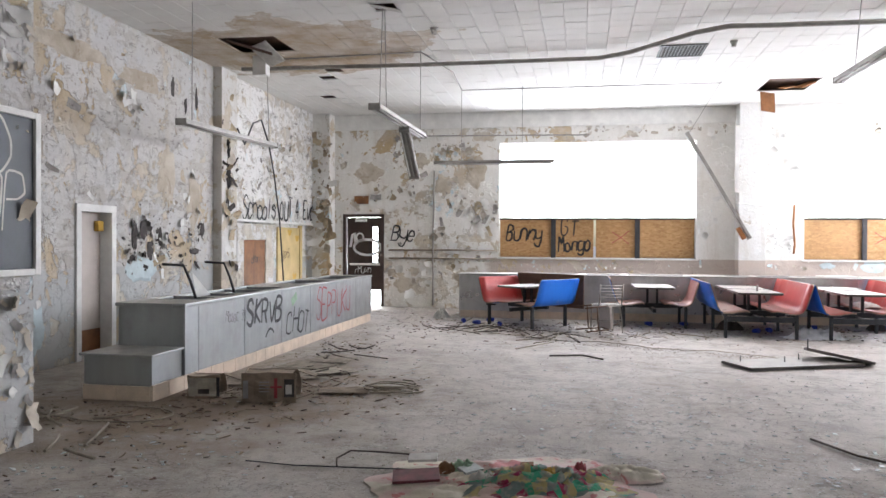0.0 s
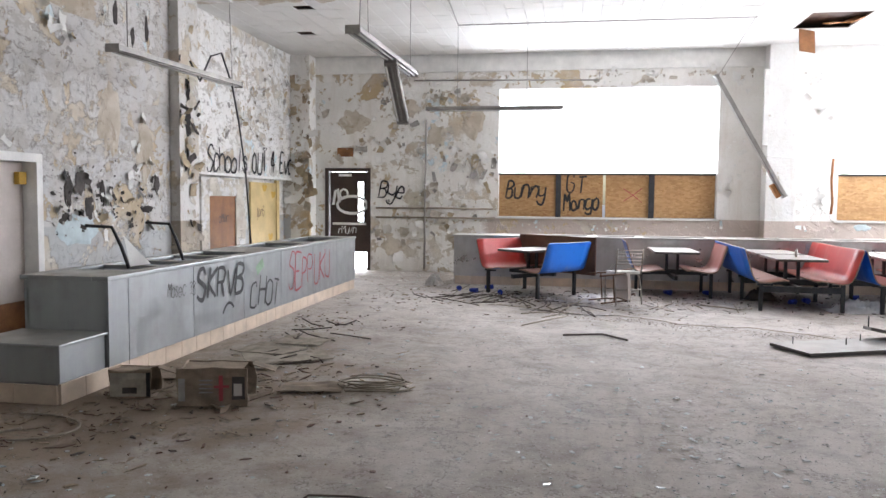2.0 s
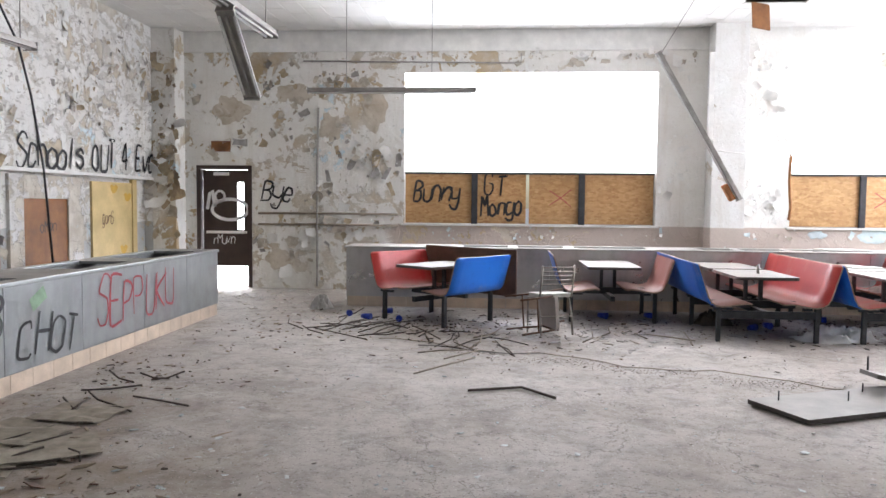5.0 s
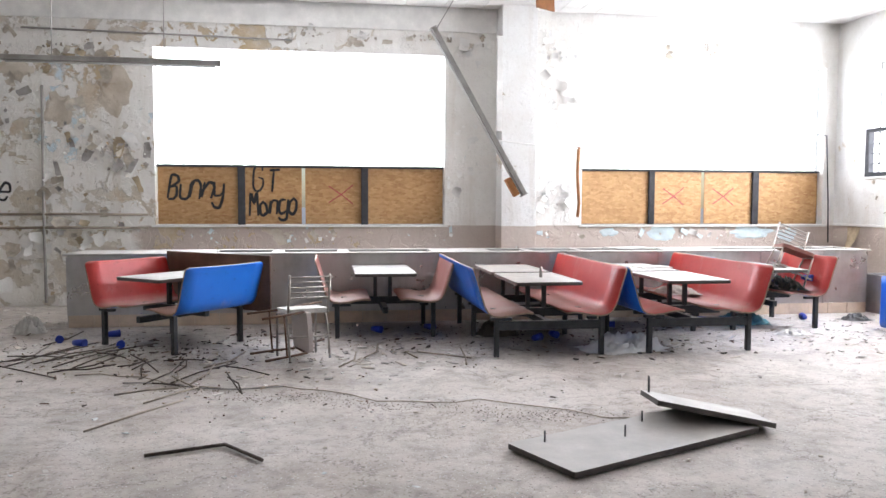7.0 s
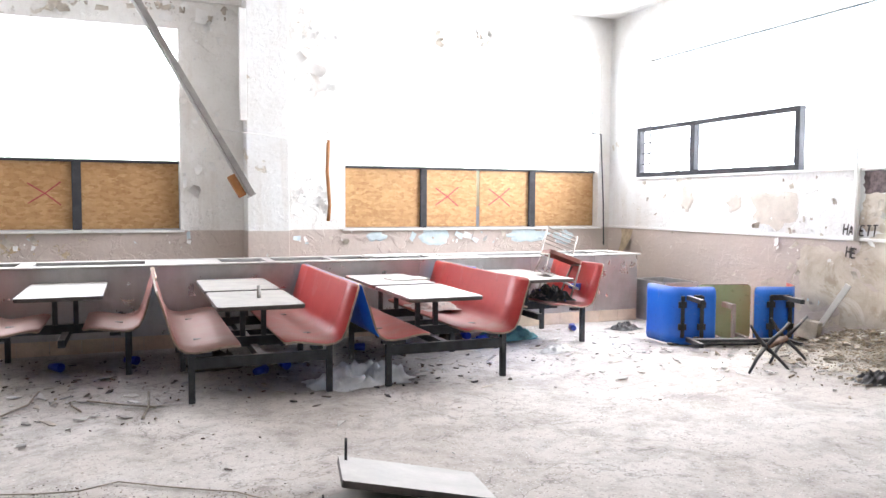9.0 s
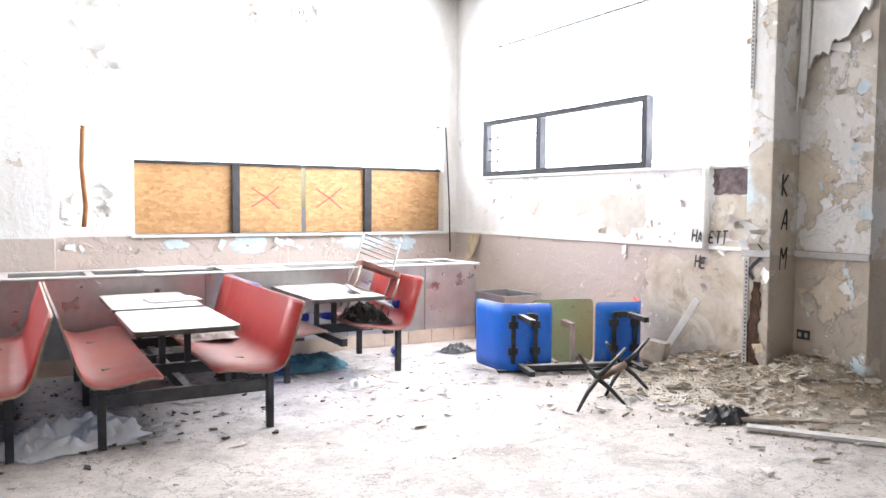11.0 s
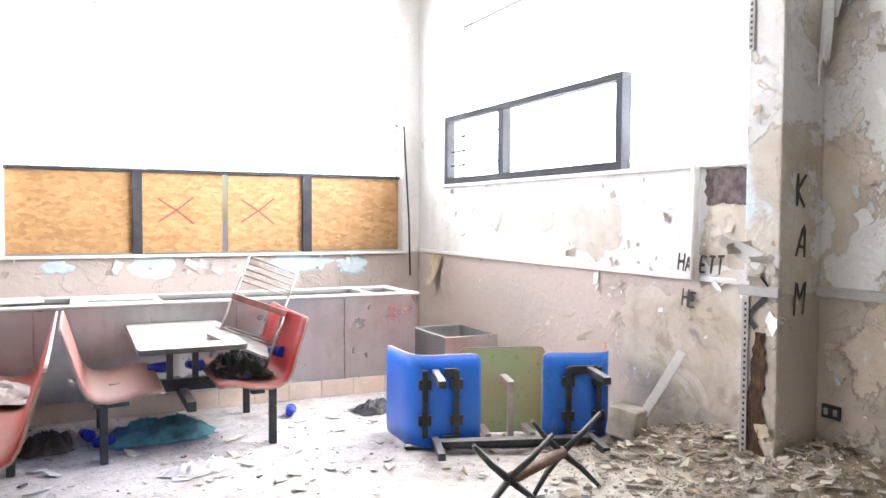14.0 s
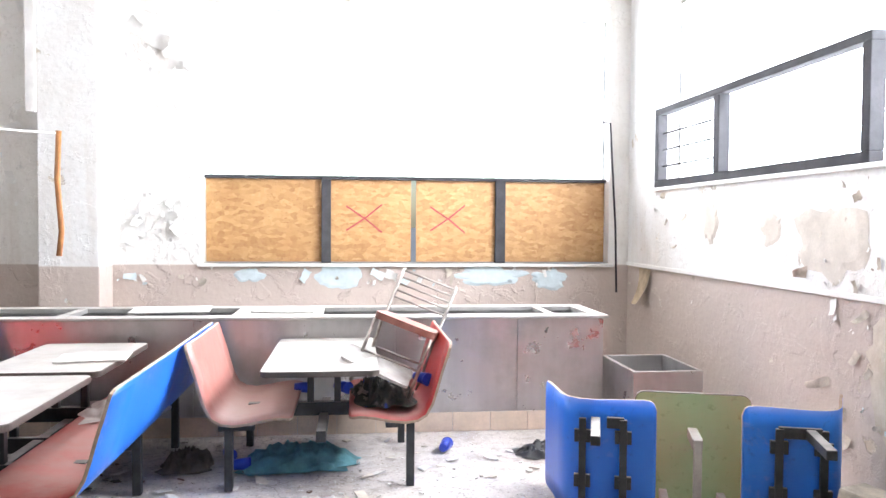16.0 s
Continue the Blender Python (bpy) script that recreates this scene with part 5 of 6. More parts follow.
chips("rubble", 900, on_heap, (0.008, 0.12), [M_CHIP, M_DIRT, M_DIRT, M_PLASTER, M_WOOD, M_DIRT, M_PLASTER], "broken plaster slabs and rubble heaped under the wall", "rubble", 0.006, 1.5, 11, 13)
chips("rubble", 3200, on_heap, (0.004, 0.026), [M_DIRT, M_CHIP, M_PLASTER, M_PAPER], "crumbs of plaster over the heap", "rubble", 0.006, 1.3, 15, 15)
chips("rubble", 500, lambda r: (min(9.3, r.gauss(8.5, 0.5)), r.gauss(11.9, 0.7), 0.002), (0.006, 0.10), [M_CHIP, M_PAPER, M_DIRT, M_PLASTER], "small plaster rubble spreading over the floor", "rubble", 0.012, 1.4, 12, 12)


def sticks(name, n, spots, length, r, mat, label, seed):
    """Loose thin strips, each a thing of its own."""
    rng = random.Random(seed)
    for _ in range(n):
        x, y, s = rng.choice(spots)
        x, y = x + rng.gauss(0, s), y + rng.gauss(0, s)
        a, l = rng.uniform(0, 3.14), rng.uniform(*length)
        bend = rng.uniform(-0.12, 0.12) * l
        dx, dy = math.cos(a) * l / 2, math.sin(a) * l / 2
        bm = bmesh.new()
        tube(bm, [(-dx, -dy, r), (-dy * 0.0 + bend * math.sin(a), -bend * math.cos(a), r + rng.uniform(0, 0.02)), (dx, dy, r + rng.uniform(0, 0.05))], r, 5)
        o = part(name, bm, mat)
        o.location = (x, y, 0)
        tagged(o, label, "debris strip", "loose strips on the floor")


sticks("wood_strip", 30, [(-1.7, 13.1, 0.35), (-1.2, 12.8, 0.35), (-2.2, 13.6, 0.35), (-0.2, 12.0, 0.35)], (0.25, 0.9), 0.007, M_TWIG, "dark thin strip lying on the floor", 21)
sticks("wood_strip", 12, [(-0.4, 11.7, 0.5), (1.4, 12.9, 0.4)], (0.3, 0.8), 0.008, M_WOOD, "pale thin wooden strip lying on the floor", 22)
sticks("wood_strip", 16, [(-3.3, 10.4, 0.3), (-3.3, 9.3, 0.25), (-2.9, 8.3, 0.3)], (0.25, 0.65), 0.008, M_TWIG, "dark splintered strip beside the counter", 23)
sticks("wood_strip", 8, [(-3.6, 4.9, 0.4), (-4.6, 5.8, 0.3)], (0.3, 0.7), 0.012, M_WOOD, "grey splintered strip on the floor", 24)
run("floor_wire", [(-1.5 + 0.2 * i, 12.55 - 0.085 * i + 0.12 * math.sin(i * 0.8) + 0.05 * math.sin(i * 2.3), 0.006) for i in range(23)], 0.004, M_WOOD, "thin dark wire trailing across the dusty floor", "wire", 5)
run("floor_wire", [(-1.0 + 0.17 * i, 12.1 - 0.03 * i + 0.1 * math.sin(i * 0.7 + 1), 0.008) for i in range(9)], 0.006, M_GREYPAINT, "grey strip trailing over the floor", "strip", 5)
run("bent_angle_iron", [(-0.37, 10.19, 0.012), (0.08, 10.35, 0.012), (0.34, 10.01, 0.012)], 0.012, M_TWIG, "bent dark metal strip on the floor", "metal strip", 5)
run("bent_rod", [(-2.27, 4.72, 0.012), (-1.9, 4.68, 0.012), (-1.35, 4.72, 0.012), (-0.9, 4.76, 0.012)], 0.005, M_BAG, "thin black rod on the floor", "rod", 6)
run("bent_rod", [(-1.6, 4.72, 0.012), (-1.66, 4.9, 0.012), (-1.6, 5.05, 0.03), (-1.4, 5.12, 0.012), (-1.15, 5.1, 0.012)], 0.006, M_TWIG, "curved black hose on the floor", "hose", 6)
run("bent_rod", [(1.85, 6.15, 0.012), (2.05, 5.7, 0.012), (2.4, 5.35, 0.012), (2.42, 4.95, 0.012)], 0.01, M_TWIG, "thin dark cable among broken glass", "cable", 6)
rng = random.Random(31)
bm = bmesh.new()
tube(bm, [(0.27 * math.cos(i * 0.5) * (1 + 0.15 * math.sin(i * 1.7)), 0.17 * math.sin(i * 0.5) * (1 + 0.2 * math.sin(i * 1.1)), 0.012 + 0.0016 * i + 0.012 * rng.random()) for i in range(54)], 0.007, 5)
o = part("wire_coil", bm, M_WOOD)
o.location = (-1.85, 7.3, 0)
tagged(o, "tangled coil of pale wire on the floor", "wire coil")
bm = bmesh.new()
tube(bm, [(0.5 * math.cos(i * 0.27 - 2.2), 0.3 * math.sin(i * 0.27 - 2.2), 0.014) for i in range(16)], 0.009, 6)
o = part("curved_strip", bm, M_WOOD)
o.location = (-4.0, 5.85, 0)
tagged(o, "curved dark strip on the dirty floor", "strip")


def carton(m, w, d, h, label):
    """A crushed cardboard box with open flaps."""
    c = thing("cardboard_box", label, "cardboard box", m)
    bm = bmesh.new()
    for a, b in (((-w / 2, -d / 2, 0), (w / 2, -d / 2 + 0.008, h)), ((-w / 2, d / 2 - 0.008, 0), (w / 2, d / 2, h * 0.94)), ((-w / 2, -d / 2 + 0.008, 0), (-w / 2 + 0.008, d / 2 - 0.008, h * 0.97)), ((-w / 2 + 0.008, -d / 2 + 0.008, 0), (w / 2, d / 2 - 0.008, 0.008)), ((-w / 2 + 0.008, -d / 2 + 0.008, h * 0.9), (w / 2 - 0.04, d / 2 - 0.008, h * 0.915))):
        box(bm, a, b)
    bmesh.ops.subdivide_edges(bm, edges=bm.edges, cuts=3, use_grid_fill=True)
    for v in bm.verts:
        n = noise.noise_vector(v.co * 6 + Vector((w, d, h)) * 9)
        v.co += Vector((n.x, n.y, n.z * 0.5 * (v.co.z > 0.03))) * 0.035
        v.co.z = max(0.001, v.co.z)
    part("carton", bm, M_CARD, c)
    for s in (-1, 1):
        bm = bmesh.new()
        box(bm, (0, s * d * 0.08, 0), (0.18, s * d * 0.45, 0.006), 0.0, pose(w / 2, 0, h * (0.5 + 0.42 * s) if s > 0 else 0.03, 0, 18 * s, 0))
        part("flap", bm, M_CARD, c)
    return c




def wrapped(parent, name, x0, x1, z0, z1, y, mat):
    """A printed patch on a carton's front, following its dents."""
    bm = bmesh.new()
    bmesh.ops.create_grid(bm, x_segments=6, y_segments=4, size=0.5)
    for v in bm.verts:
        p = Vector(((x0 + x1) / 2 + v.co.x * (x1 - x0), y, (z0 + z1) / 2 + v.co.y * (z1 - z0)))
        v.co = p + Vector((0, -0.012 - 0.012 * noise.noise(p * 9), 0))
    bmesh.ops.solidify(bm, geom=bm.faces[:], thickness=0.003)
    return part(name, bm, mat, parent)


k = carton(pose(-3.66, 6.83, 0, 0, 0, 12), 0.32, 0.26, 0.22, "small crushed printed carton beside the counter")
wrapped(k, "printed_face", -0.145, 0.13, 0.02, 0.20, -0.135, M_PALECARD)
wrapped(k, "printed_label", -0.05, 0.06, 0.045, 0.09, -0.145, M_SOOT)
wrapped(k, "printed_edge", 0.13, 0.16, 0.02, 0.205, -0.138, M_BLACK)
k = carton(pose(-2.95, 6.78, 0, 0, 0, 14), 0.52, 0.36, 0.29, "crushed damp cardboard box lying open")
wrapped(k, "printed_mark", 0.055, 0.085, 0.05, 0.24, -0.19, M_REDSPRAY)
wrapped(k, "printed_mark", -0.24, -0.19, 0.05, 0.22, -0.19, M_GREYPAINT)
wrapped(k, "printed_mark", 0.02, 0.13, 0.15, 0.165, -0.194, M_REDSPRAY)
wrapped(k, "printed_mark", 0.15, 0.245, 0.06, 0.23, -0.19, M_SOOT)
wrapped(k, "printed_mark", 0.165, 0.225, 0.09, 0.18, -0.199, M_PAPER)
for i in range(4):
    wrapped(k, "printed_line", -0.09, 0.01, 0.11 + 0.03 * i, 0.118 + 0.03 * i, -0.19, M_GREYPAINT)
for x, y, w, d, rz in ((-3.25, 8.0, 0.7, 0.5, 20), (-3.3, 8.7, 0.6, 0.45, -15), (-2.35, 7.25, 0.5, 0.3, 10), (-3.5, 7.5, 0.6, 0.4, 5), (-3.0, 8.35, 0.8, 0.5, 32), (-3.15, 9.2, 0.55, 0.46, -8)):
    bm = bmesh.new()
    bmesh.ops.create_grid(bm, x_segments=8, y_segments=6, size=0.5)
    for v in bm.verts:
        v.co = Vector((v.co.x * w, v.co.y * d, 0.02 + 0.025 * noise.noise(Vector((v.co.x * 3 + x, v.co.y * 3, y)))))
    bmesh.ops.solidify(bm, geom=bm.faces[:], thickness=0.006)
    o = part("flat_sheet", bm, M_CARD if d < 0.45 else M_WOOD)
    o.matrix_basis = pose(x, y, 0, 0, 0, rz)
    tagged(o, "warped grey board lying among the litter", "board")


# ---- cloths, bags and small litter ----
def crumple(name, w, d, h, mat, m, label, category, seed, n=26):
    """A crumpled heap of cloth or sheet lying on the floor, thin at its rim."""
    bm = bmesh.new()
    bmesh.ops.create_grid(bm, x_segments=n, y_segments=n, size=1)
    s = Vector((seed * 7.3, seed * 3.1, 0))
    for v in bm.verts:
        x, y = v.co.x, v.co.y
        r = min(1, math.hypot(x, y))
        edge = max(0, 1 - r ** 3)
        jag = 1 + 0.28 * noise.noise(Vector((x * 2.2, y * 2.2, seed)))
        q = Vector((x * 1.3, y * 1.3, seed)) + 0.55 * noise.noise_vector(Vector((x * 1.7, y * 1.7, seed + 5)))
        z = 0.55 * (1 - abs(noise.noise(q * 2.1 + s)) * 2.2) + 0.28 * (1 - abs(noise.noise(q * 5.0 - s)) * 2) + 0.12 * noise.noise(q * 11) + 0.12
        z = max(0.05, z)
        v.co = Vector((x * w / 2 * jag * (1 - 0.25 * abs(y) ** 3), y * d / 2 * jag, 0.004 + h * z * edge))
    for f in bm.faces:
        f.smooth = True
    o = part(name, bm, mat)
    o.matrix_basis = m
    return tagged(o, label, category)


n = Nodes("patterned_cloth")
vor = n.t.nodes.new("ShaderNodeTexVoronoi")
vor.inputs["Scale"].default_value = 15.0
n.t.links.new(n.node("ShaderNodeVectorMath", 0, Vector=n.pos), vor.inputs["Vector"])
cx, cy, cz = n.xyz(vor.outputs["Color"])
c = n.mix(n.ramp(cx, 0.45, 0.5), (0.16, 0.22, 0.20), (0.46, 0.38, 0.18))
c = n.mix(n.ramp(cy, 0.6, 0.65), c, (0.30, 0.03, 0.08))
c = n.mix(n.ramp(cz, 0.7, 0.75), c, (0.05, 0.32, 0.18))
c = n.mix(n.ramp(n.noise(26, 4), 0.5, 0.6, 0, 0.7), c, (0.30, 0.29, 0.25))
n.bump(n.noise(30, 5), 0.5, 0.01)
M_PATTERN = n.done(c, 0.85)
n = Nodes("printed_pale_sheet")
c = n.mix(n.ramp(n.noise(2.5, 4), 0.45, 0.55), (0.66, 0.61, 0.50), (0.62, 0.46, 0.42))
c = n.mix(n.ramp(n.noise(5.0, 5, 0.6, 0.6), 0.57, 0.60, 0, 0.75), c, (0.52, 0.12, 0.13))
c = n.mix(n.ramp(n.noise(9, 6), 0.55, 0.75, 0, 0.6), c, (0.36, 0.31, 0.26))
n.bump(n.noise(30, 5), 0.4, 0.01)
M_PINKCLOTH = n.done(c, 0.8)
n = Nodes("dark_rag")
c = n.mix(n.ramp(n.noise(7, 4), 0.45, 0.55), (0.03, 0.04, 0.03), (0.10, 0.10, 0.08))
c = n.mix(n.ramp(n.noise(12, 5, 0.6, 0.8), 0.6, 0.64, 0, 0.8), c, (0.33, 0.30, 0.26))
M_RAG = n.done(n.mix(n.ramp(n.noise(9, 3), 0.62, 0.66, 0, 0.8), c, (0.02, 0.05, 0.3)), 0.85)
crumple("blanket", 1.75, 1.15, 0.07, M_PINKCLOTH, pose(-0.42, 4.55, 0.0, 0, 0, 16), "dirty pale sheet with pink print spread on the floor", "blanket", 2, 44)
crumple("blanket", 0.62, 0.3, 0.09, M_PINKCLOTH, pose(0.3, 4.88, 0.0, 0, 0, 14), "twisted pink end of a sheet on the floor", "blanket", 22, 24)
for x, y, w, d, rz, mat, lab in ((-1.02, 4.86, 0.2, 0.13, 8, M_PAPER, "pale booklet lying on the sheet"), (-0.98, 4.45, 0.3, 0.2, 12, M_DARKRED, "dark red album lying on the sheet"), (-0.66, 4.66, 0.14, 0.11, 40, M_GLASSBIT, "small glossy packet on the sheet"), (-0.3, 4.83, 0.09, 0.07, 5, M_ORANGE, "small brown packet on the sheet")):
    bm = bmesh.new()
    box(bm, (-w / 2, -d / 2, 0), (w / 2, d / 2, 0.018), 0.003)
    o = part("booklet", bm, mat)
    o.matrix_basis = pose(x, y, 0.055, 5, -3, rz)
    tagged(o, lab, "booklet")
crumple("patterned_cloth", 1.1, 0.55, 0.13, M_PATTERN, pose(-0.22, 4.55, 0.012, 0, 0, 16), "crumpled patterned cloth heaped on a blanket", "cloth", 5, 34)
for x, y, mat, s, h, lab in ((-0.72, 4.72, M_GREENSPRAY, 0.2, 0.10, "green crumpled plastic on the blanket"), (0.05, 4.78, M_REDSPRAY, 0.10, 0.12, "red crumpled wrapper on the blanket"), (-0.82, 4.68, M_ORANGE, 0.16, 0.08, "orange crumpled wrapper on the sheet"), (-0.15, 4.62, M_YELLOW, 0.14, 0.12, "yellow wrapper on the sheet"), (-0.55, 4.5, M_PAPER, 0.2, 0.1, "white crumpled wrapper on the sheet")):
    crumple("wrapper", s, s * 0.8, h, mat, pose(x, y, 0.03, 0, 0, 20), lab, "wrapper", int(s * 90), 12)
crumple("teal_cloth", 0.8, 0.4, 0.19, M_TEAL, pose(6.02, 14.6, 0, 0, 0, 5), "teal cloth crumpled under a booth", "cloth", 3)
crumple("plastic_sheet", 0.95, 0.55, 0.2, M_WHITE, pose(3.85, 13.15, 0, 0, 0, 10), "crumpled white plastic sheet under the booths", "plastic sheet", 4)
crumple("crumpled_paper", 0.45, 0.28, 0.08, M_PAPER, pose(6.2, 13.75, 0, 0, 0, 20), "crumpled white papers on the floor", "paper", 6)
crumple("black_bag", 0.42, 0.28, 0.12, M_BAG, pose(8.17, 11.45, 0, 0, 0, -20), "crumpled black plastic bag", "bag", 7)
crumple("black_bag", 0.42, 0.3, 0.1, M_BAG, pose(7.75, 14.7, 0, 0, 0, 10), "crumpled black plastic bag", "bag", 8)
crumple("black_bag", 0.35, 0.3, 0.16, M_TWIG, pose(5.3, 14.6, 0), "dark crumpled rag under a booth", "rag", 9)
crumple("rag", 0.42, 0.7, 0.20, M_RAG, pose(6.6, 14.62, 0.45, 0, 0, 5), "dark patterned rags heaped on the bench", "rags", 10)
crumple("rag", 0.5, 0.6, 0.1, M_PAPER, pose(5.0, 14.35, 0.45, 0, 0, 5), "grey crumpled cloth lying on the bench", "rags", 12)
crumple("rag", 0.5, 0.4, 0.22, M_TWIG, pose(2.7, 14.2, 0, 0, 0, 5), "dark green rags under a booth", "rags", 13)
crumple("white_bag", 0.35, 0.3, 0.24, M_PAPER, pose(-2.75, 15.0, 0), "crumpled white bag by the half wall", "bag", 14)
rng = random.Random(77)
for x, y, z, rz in ((-2.2, 14.3, 0, 20), (-1.9, 14.0, 0, 70), (-1.7, 14.55, 0, 120), (-1.45, 13.9, 0, 10), (1.95, 14.6, 0, 50), (3.05, 13.7, 0, 130), (3.3, 13.9, 0, 15), (4.2, 14.5, 0, 80), (5.66, 14.5, 0, 100), (5.55, 14.75, 0, 20),
                    (6.05, 14.9, 0.415, 90), (6.32, 14.9, 0.415, 40), (6.85, 14.45, 0.56, 30), (7.05, 14.8, 0, 160), (9.05, 10.6, 0, 45), (1.3, 14.5, 0, 45)):
    cu = thing("plastic_cup", "blue plastic cup tipped on its side", "cup", pose(x, y, z + 0.042, 90, 0, rz), "scattered blue cups")
    bm = bmesh.new()
    tube(bm, [(0, 0, -0.07), (0, 0, -0.02), (0, 0, 0.06)], 0.03, 12, 0, 0.042)
    part("cup_body", bm, M_BLUEPL, cu)
    bm = bmesh.new()
    tube(bm, [(0, 0, 0.058), (0, 0, 0.068)], 0.044, 12)
    part("rim", bm, M_BLUEPL, cu)
for a, b, r, mat, lab in (((8.0, 11.55, 0.02), (9.0, 10.75, 0.03), 0.03, M_WOOD, "grey weathered timber on the rubble"), ((8.1, 11.2, 0.02), (8.7, 10.4, 0.02), 0.03, M_PAPER, "pale plaster strip on the floor"), ((8.45, 12.3, 0.03), (8.9, 11.7, 0.08), 0.03, M_WOOD, "broken timber lying across rubble"), ((7.55, 13.6, 0.015), (8.9, 13.1, 0.015), 0.02, M_DARKSTEEL, "dark steel bar under the tipped booth")):
    a, b = Vector(a), Vector(b)
    bm = bmesh.new()
    box(bm, (-r * 1.6, -r * 0.5, -(b - a).length), (r * 1.6, r * 0.5, 0), 0.004, look(a, b))
    tagged(part("loose_timber", bm, mat), lab, "timber")
bm = bmesh.new()
box(bm, (-0.03, -0.015, 0), (0.03, 0.015, 0.62), 0.004, pose(9.07, 12.95, 0.18, 0, 30, -65))
tagged(part("loose_timber", bm, M_WHITE), "white plank leaning on the wall above rubble", "timber")
bm = bmesh.new()
box(bm, (-0.13, -0.1, 0), (0.13, 0.1, 0.2), 0.012, pose(8.95, 12.95, 0.1, 8, 5, 30))
tagged(part("concrete_block", bm, M_CHIP), "grey block resting on the rubble", "block")


# ---- curling paint ----
def curls(name, count, place, frame_of, size, mats, label, seed):
    """Flakes of paint that hang or curl away from a wall; place(rng) gives u, v on it and frame_of(u, v) the pose of its surface."""
    rng = random.Random(seed)
    vs, fs, mi = [], [], []
    for _ in range(count):
        u, v = place(rng)
        m = frame_of(u, v) @ pose(0, 0, 0, 0, 0, rng.choice((0, 0, 180, 90, -90)) + rng.gauss(0, 25))
        s = size[0] + (size[1] - size[0]) * rng.random() ** 2.5
        w, h = s * rng.uniform(0.5, 1.2), s * rng.uniform(0.7, 1.7)
        turn = radians(rng.uniform(12, 30 + 75 * rng.random()))
        b, nu, nv = len(vs), 4, 5
        skew = rng.uniform(-0.4, 0.4)
        for j in range(nv):
            a = turn * j / (nv - 1)
            r = h / turn
            y, z = -r * math.sin(a), r * (1 - math.cos(a)) + 0.003
            taper = 1 - 0.55 * (j / (nv - 1)) ** 1.5 * rng.random()
            for i in range(nu):
                x = (i / (nu - 1) - 0.5) * w * taper * rng.uniform(0.8, 1.1) + skew * h * j / (nv - 1) * 0.4
                vs.append(tuple(m @ Vector((x, y + rng.uniform(-0.06, 0.06) * h, z + 0.004 * rng.random()))))
        for j in range(nv - 1):
            for i in range(nu - 1):
                k = b + j * nu + i
                fs.append((k, k + 1, k + nu + 1, k + nu))
        mi += [rng.randrange(len(mats))] * ((nu - 1) * (nv - 1))
    me = bpy.data.meshes.new(name)
    me.from_pydata(vs, [], fs)
    for m in mats:
        me.materials.append(m)
    me.polygons.foreach_set("material_index", mi)
    me.polygons.foreach_set("use_smooth", [True] * len(fs))
    ob = new(name, me)
    return tagged(ob, label, "peeling paint", kind="stuff")


def bunched(u0, u1, v0, v1, spots, spread):
    """Places in a rectangle, denser round a seeded set of spots and lines."""
    def f(r):
        if r.random() < 0.15:
            return r.uniform(u0, u1), r.uniform(v0, v1)
        while True:
            u, v = r.choice(spots)
            u, v = u + r.gauss(0, spread * 1.8), v + r.gauss(0, spread)
            if u0 < u < u1 and v0 < v < v1:
                return u, v
    return f


def spots(n, u0, u1, v0, v1, seed):
    r = random.Random(seed)
    return [(r.uniform(u0, u1), r.uniform(v0, v1)) for _ in range(n)]


WALL_L = lambda u, v: pose(LEFT + 0.002, u, v, 90, 0, 90)
WALL_F = lambda u, v: pose(u, FAR - 0.002, v, 90, 0, 0)
WALL_R = lambda u, v: pose(RIGHT - 0.002, u, v, 90, 0, -90)
PAINTS = [M_WHITE, M_WHITE, M_WHITE, M_CHIP, M_TANPAINT, M_CHIP, M_GREYPAINT]


def no_hole(f, holes):
    def g(r):
        while True:
            u, v = f(r)
            if not any(a - 0.05 < u < b + 0.05 and c - 0.02 < v < d + 0.05 for a, b, c, d in holes):
                return u, v
    return g


curls("peeling_paint", 210, no_hole(bunched(5.0, 12.0, 0.1, 4.4, spots(16, 5.0, 12.0, 0.3, 4.4, 1), 0.13), [(8.3, 9.3, 0, 2.05)]), WALL_L, (0.03, 0.17), PAINTS, "white and tan paint curling off the wall", 41)
curls("peeling_paint", 260, bunched(12.75, 17.1, 2.55, 4.2, spots(18, 12.8, 17.1, 2.6, 4.2, 2), 0.13), WALL_L, (0.025, 0.15), PAINTS, "white paint curling off the wall over the hatch", 42)
curls("soot_paint", 150, bunched(9.4, 11.9, 1.0, 2.1, [(9.75, 1.75), (9.9, 1.55), (10.3, 1.6), (10.5, 1.4), (11.3, 1.3), (11.6, 1.6), (9.6, 1.3)], 0.13), WALL_L, (0.02, 0.10), [M_BLACK, M_SOOT, M_SOOT, M_GREYPAINT], "scorched black paint curling off the wall", 43)
curls("peeling_paint", 300, no_hole(bunched(-5.85, -1.9, 0.2, 4.2, spots(22, -5.8, -1.95, 0.8, 4.1, 3), 0.14), [(-5.7, -4.6, 0, 2.25)]), WALL_F, (0.04, 0.22), PAINTS, "tan and white paint curling off the window wall", 44)
curls("peeling_paint", 70, no_hole(bunched(-1.8, 9.3, 0.95, 1.2, spots(14, -1.8, 9.3, 1.0, 1.2, 4), 0.07), []), WALL_F, (0.02, 0.10), [M_WHITE, M_PALEBLUE, M_CHIP], "paint flakes curling under the window sills", 45)
curls("peeling_paint", 150, no_hole(bunched(2.6, 4.8, 1.2, 4.3, spots(14, 2.6, 4.8, 1.3, 4.2, 5), 0.16), [(3.3, 4.0, 0, 5)]), WALL_F, (0.03, 0.16), [M_WHITE], "white paint curling off beside the pier", 46)
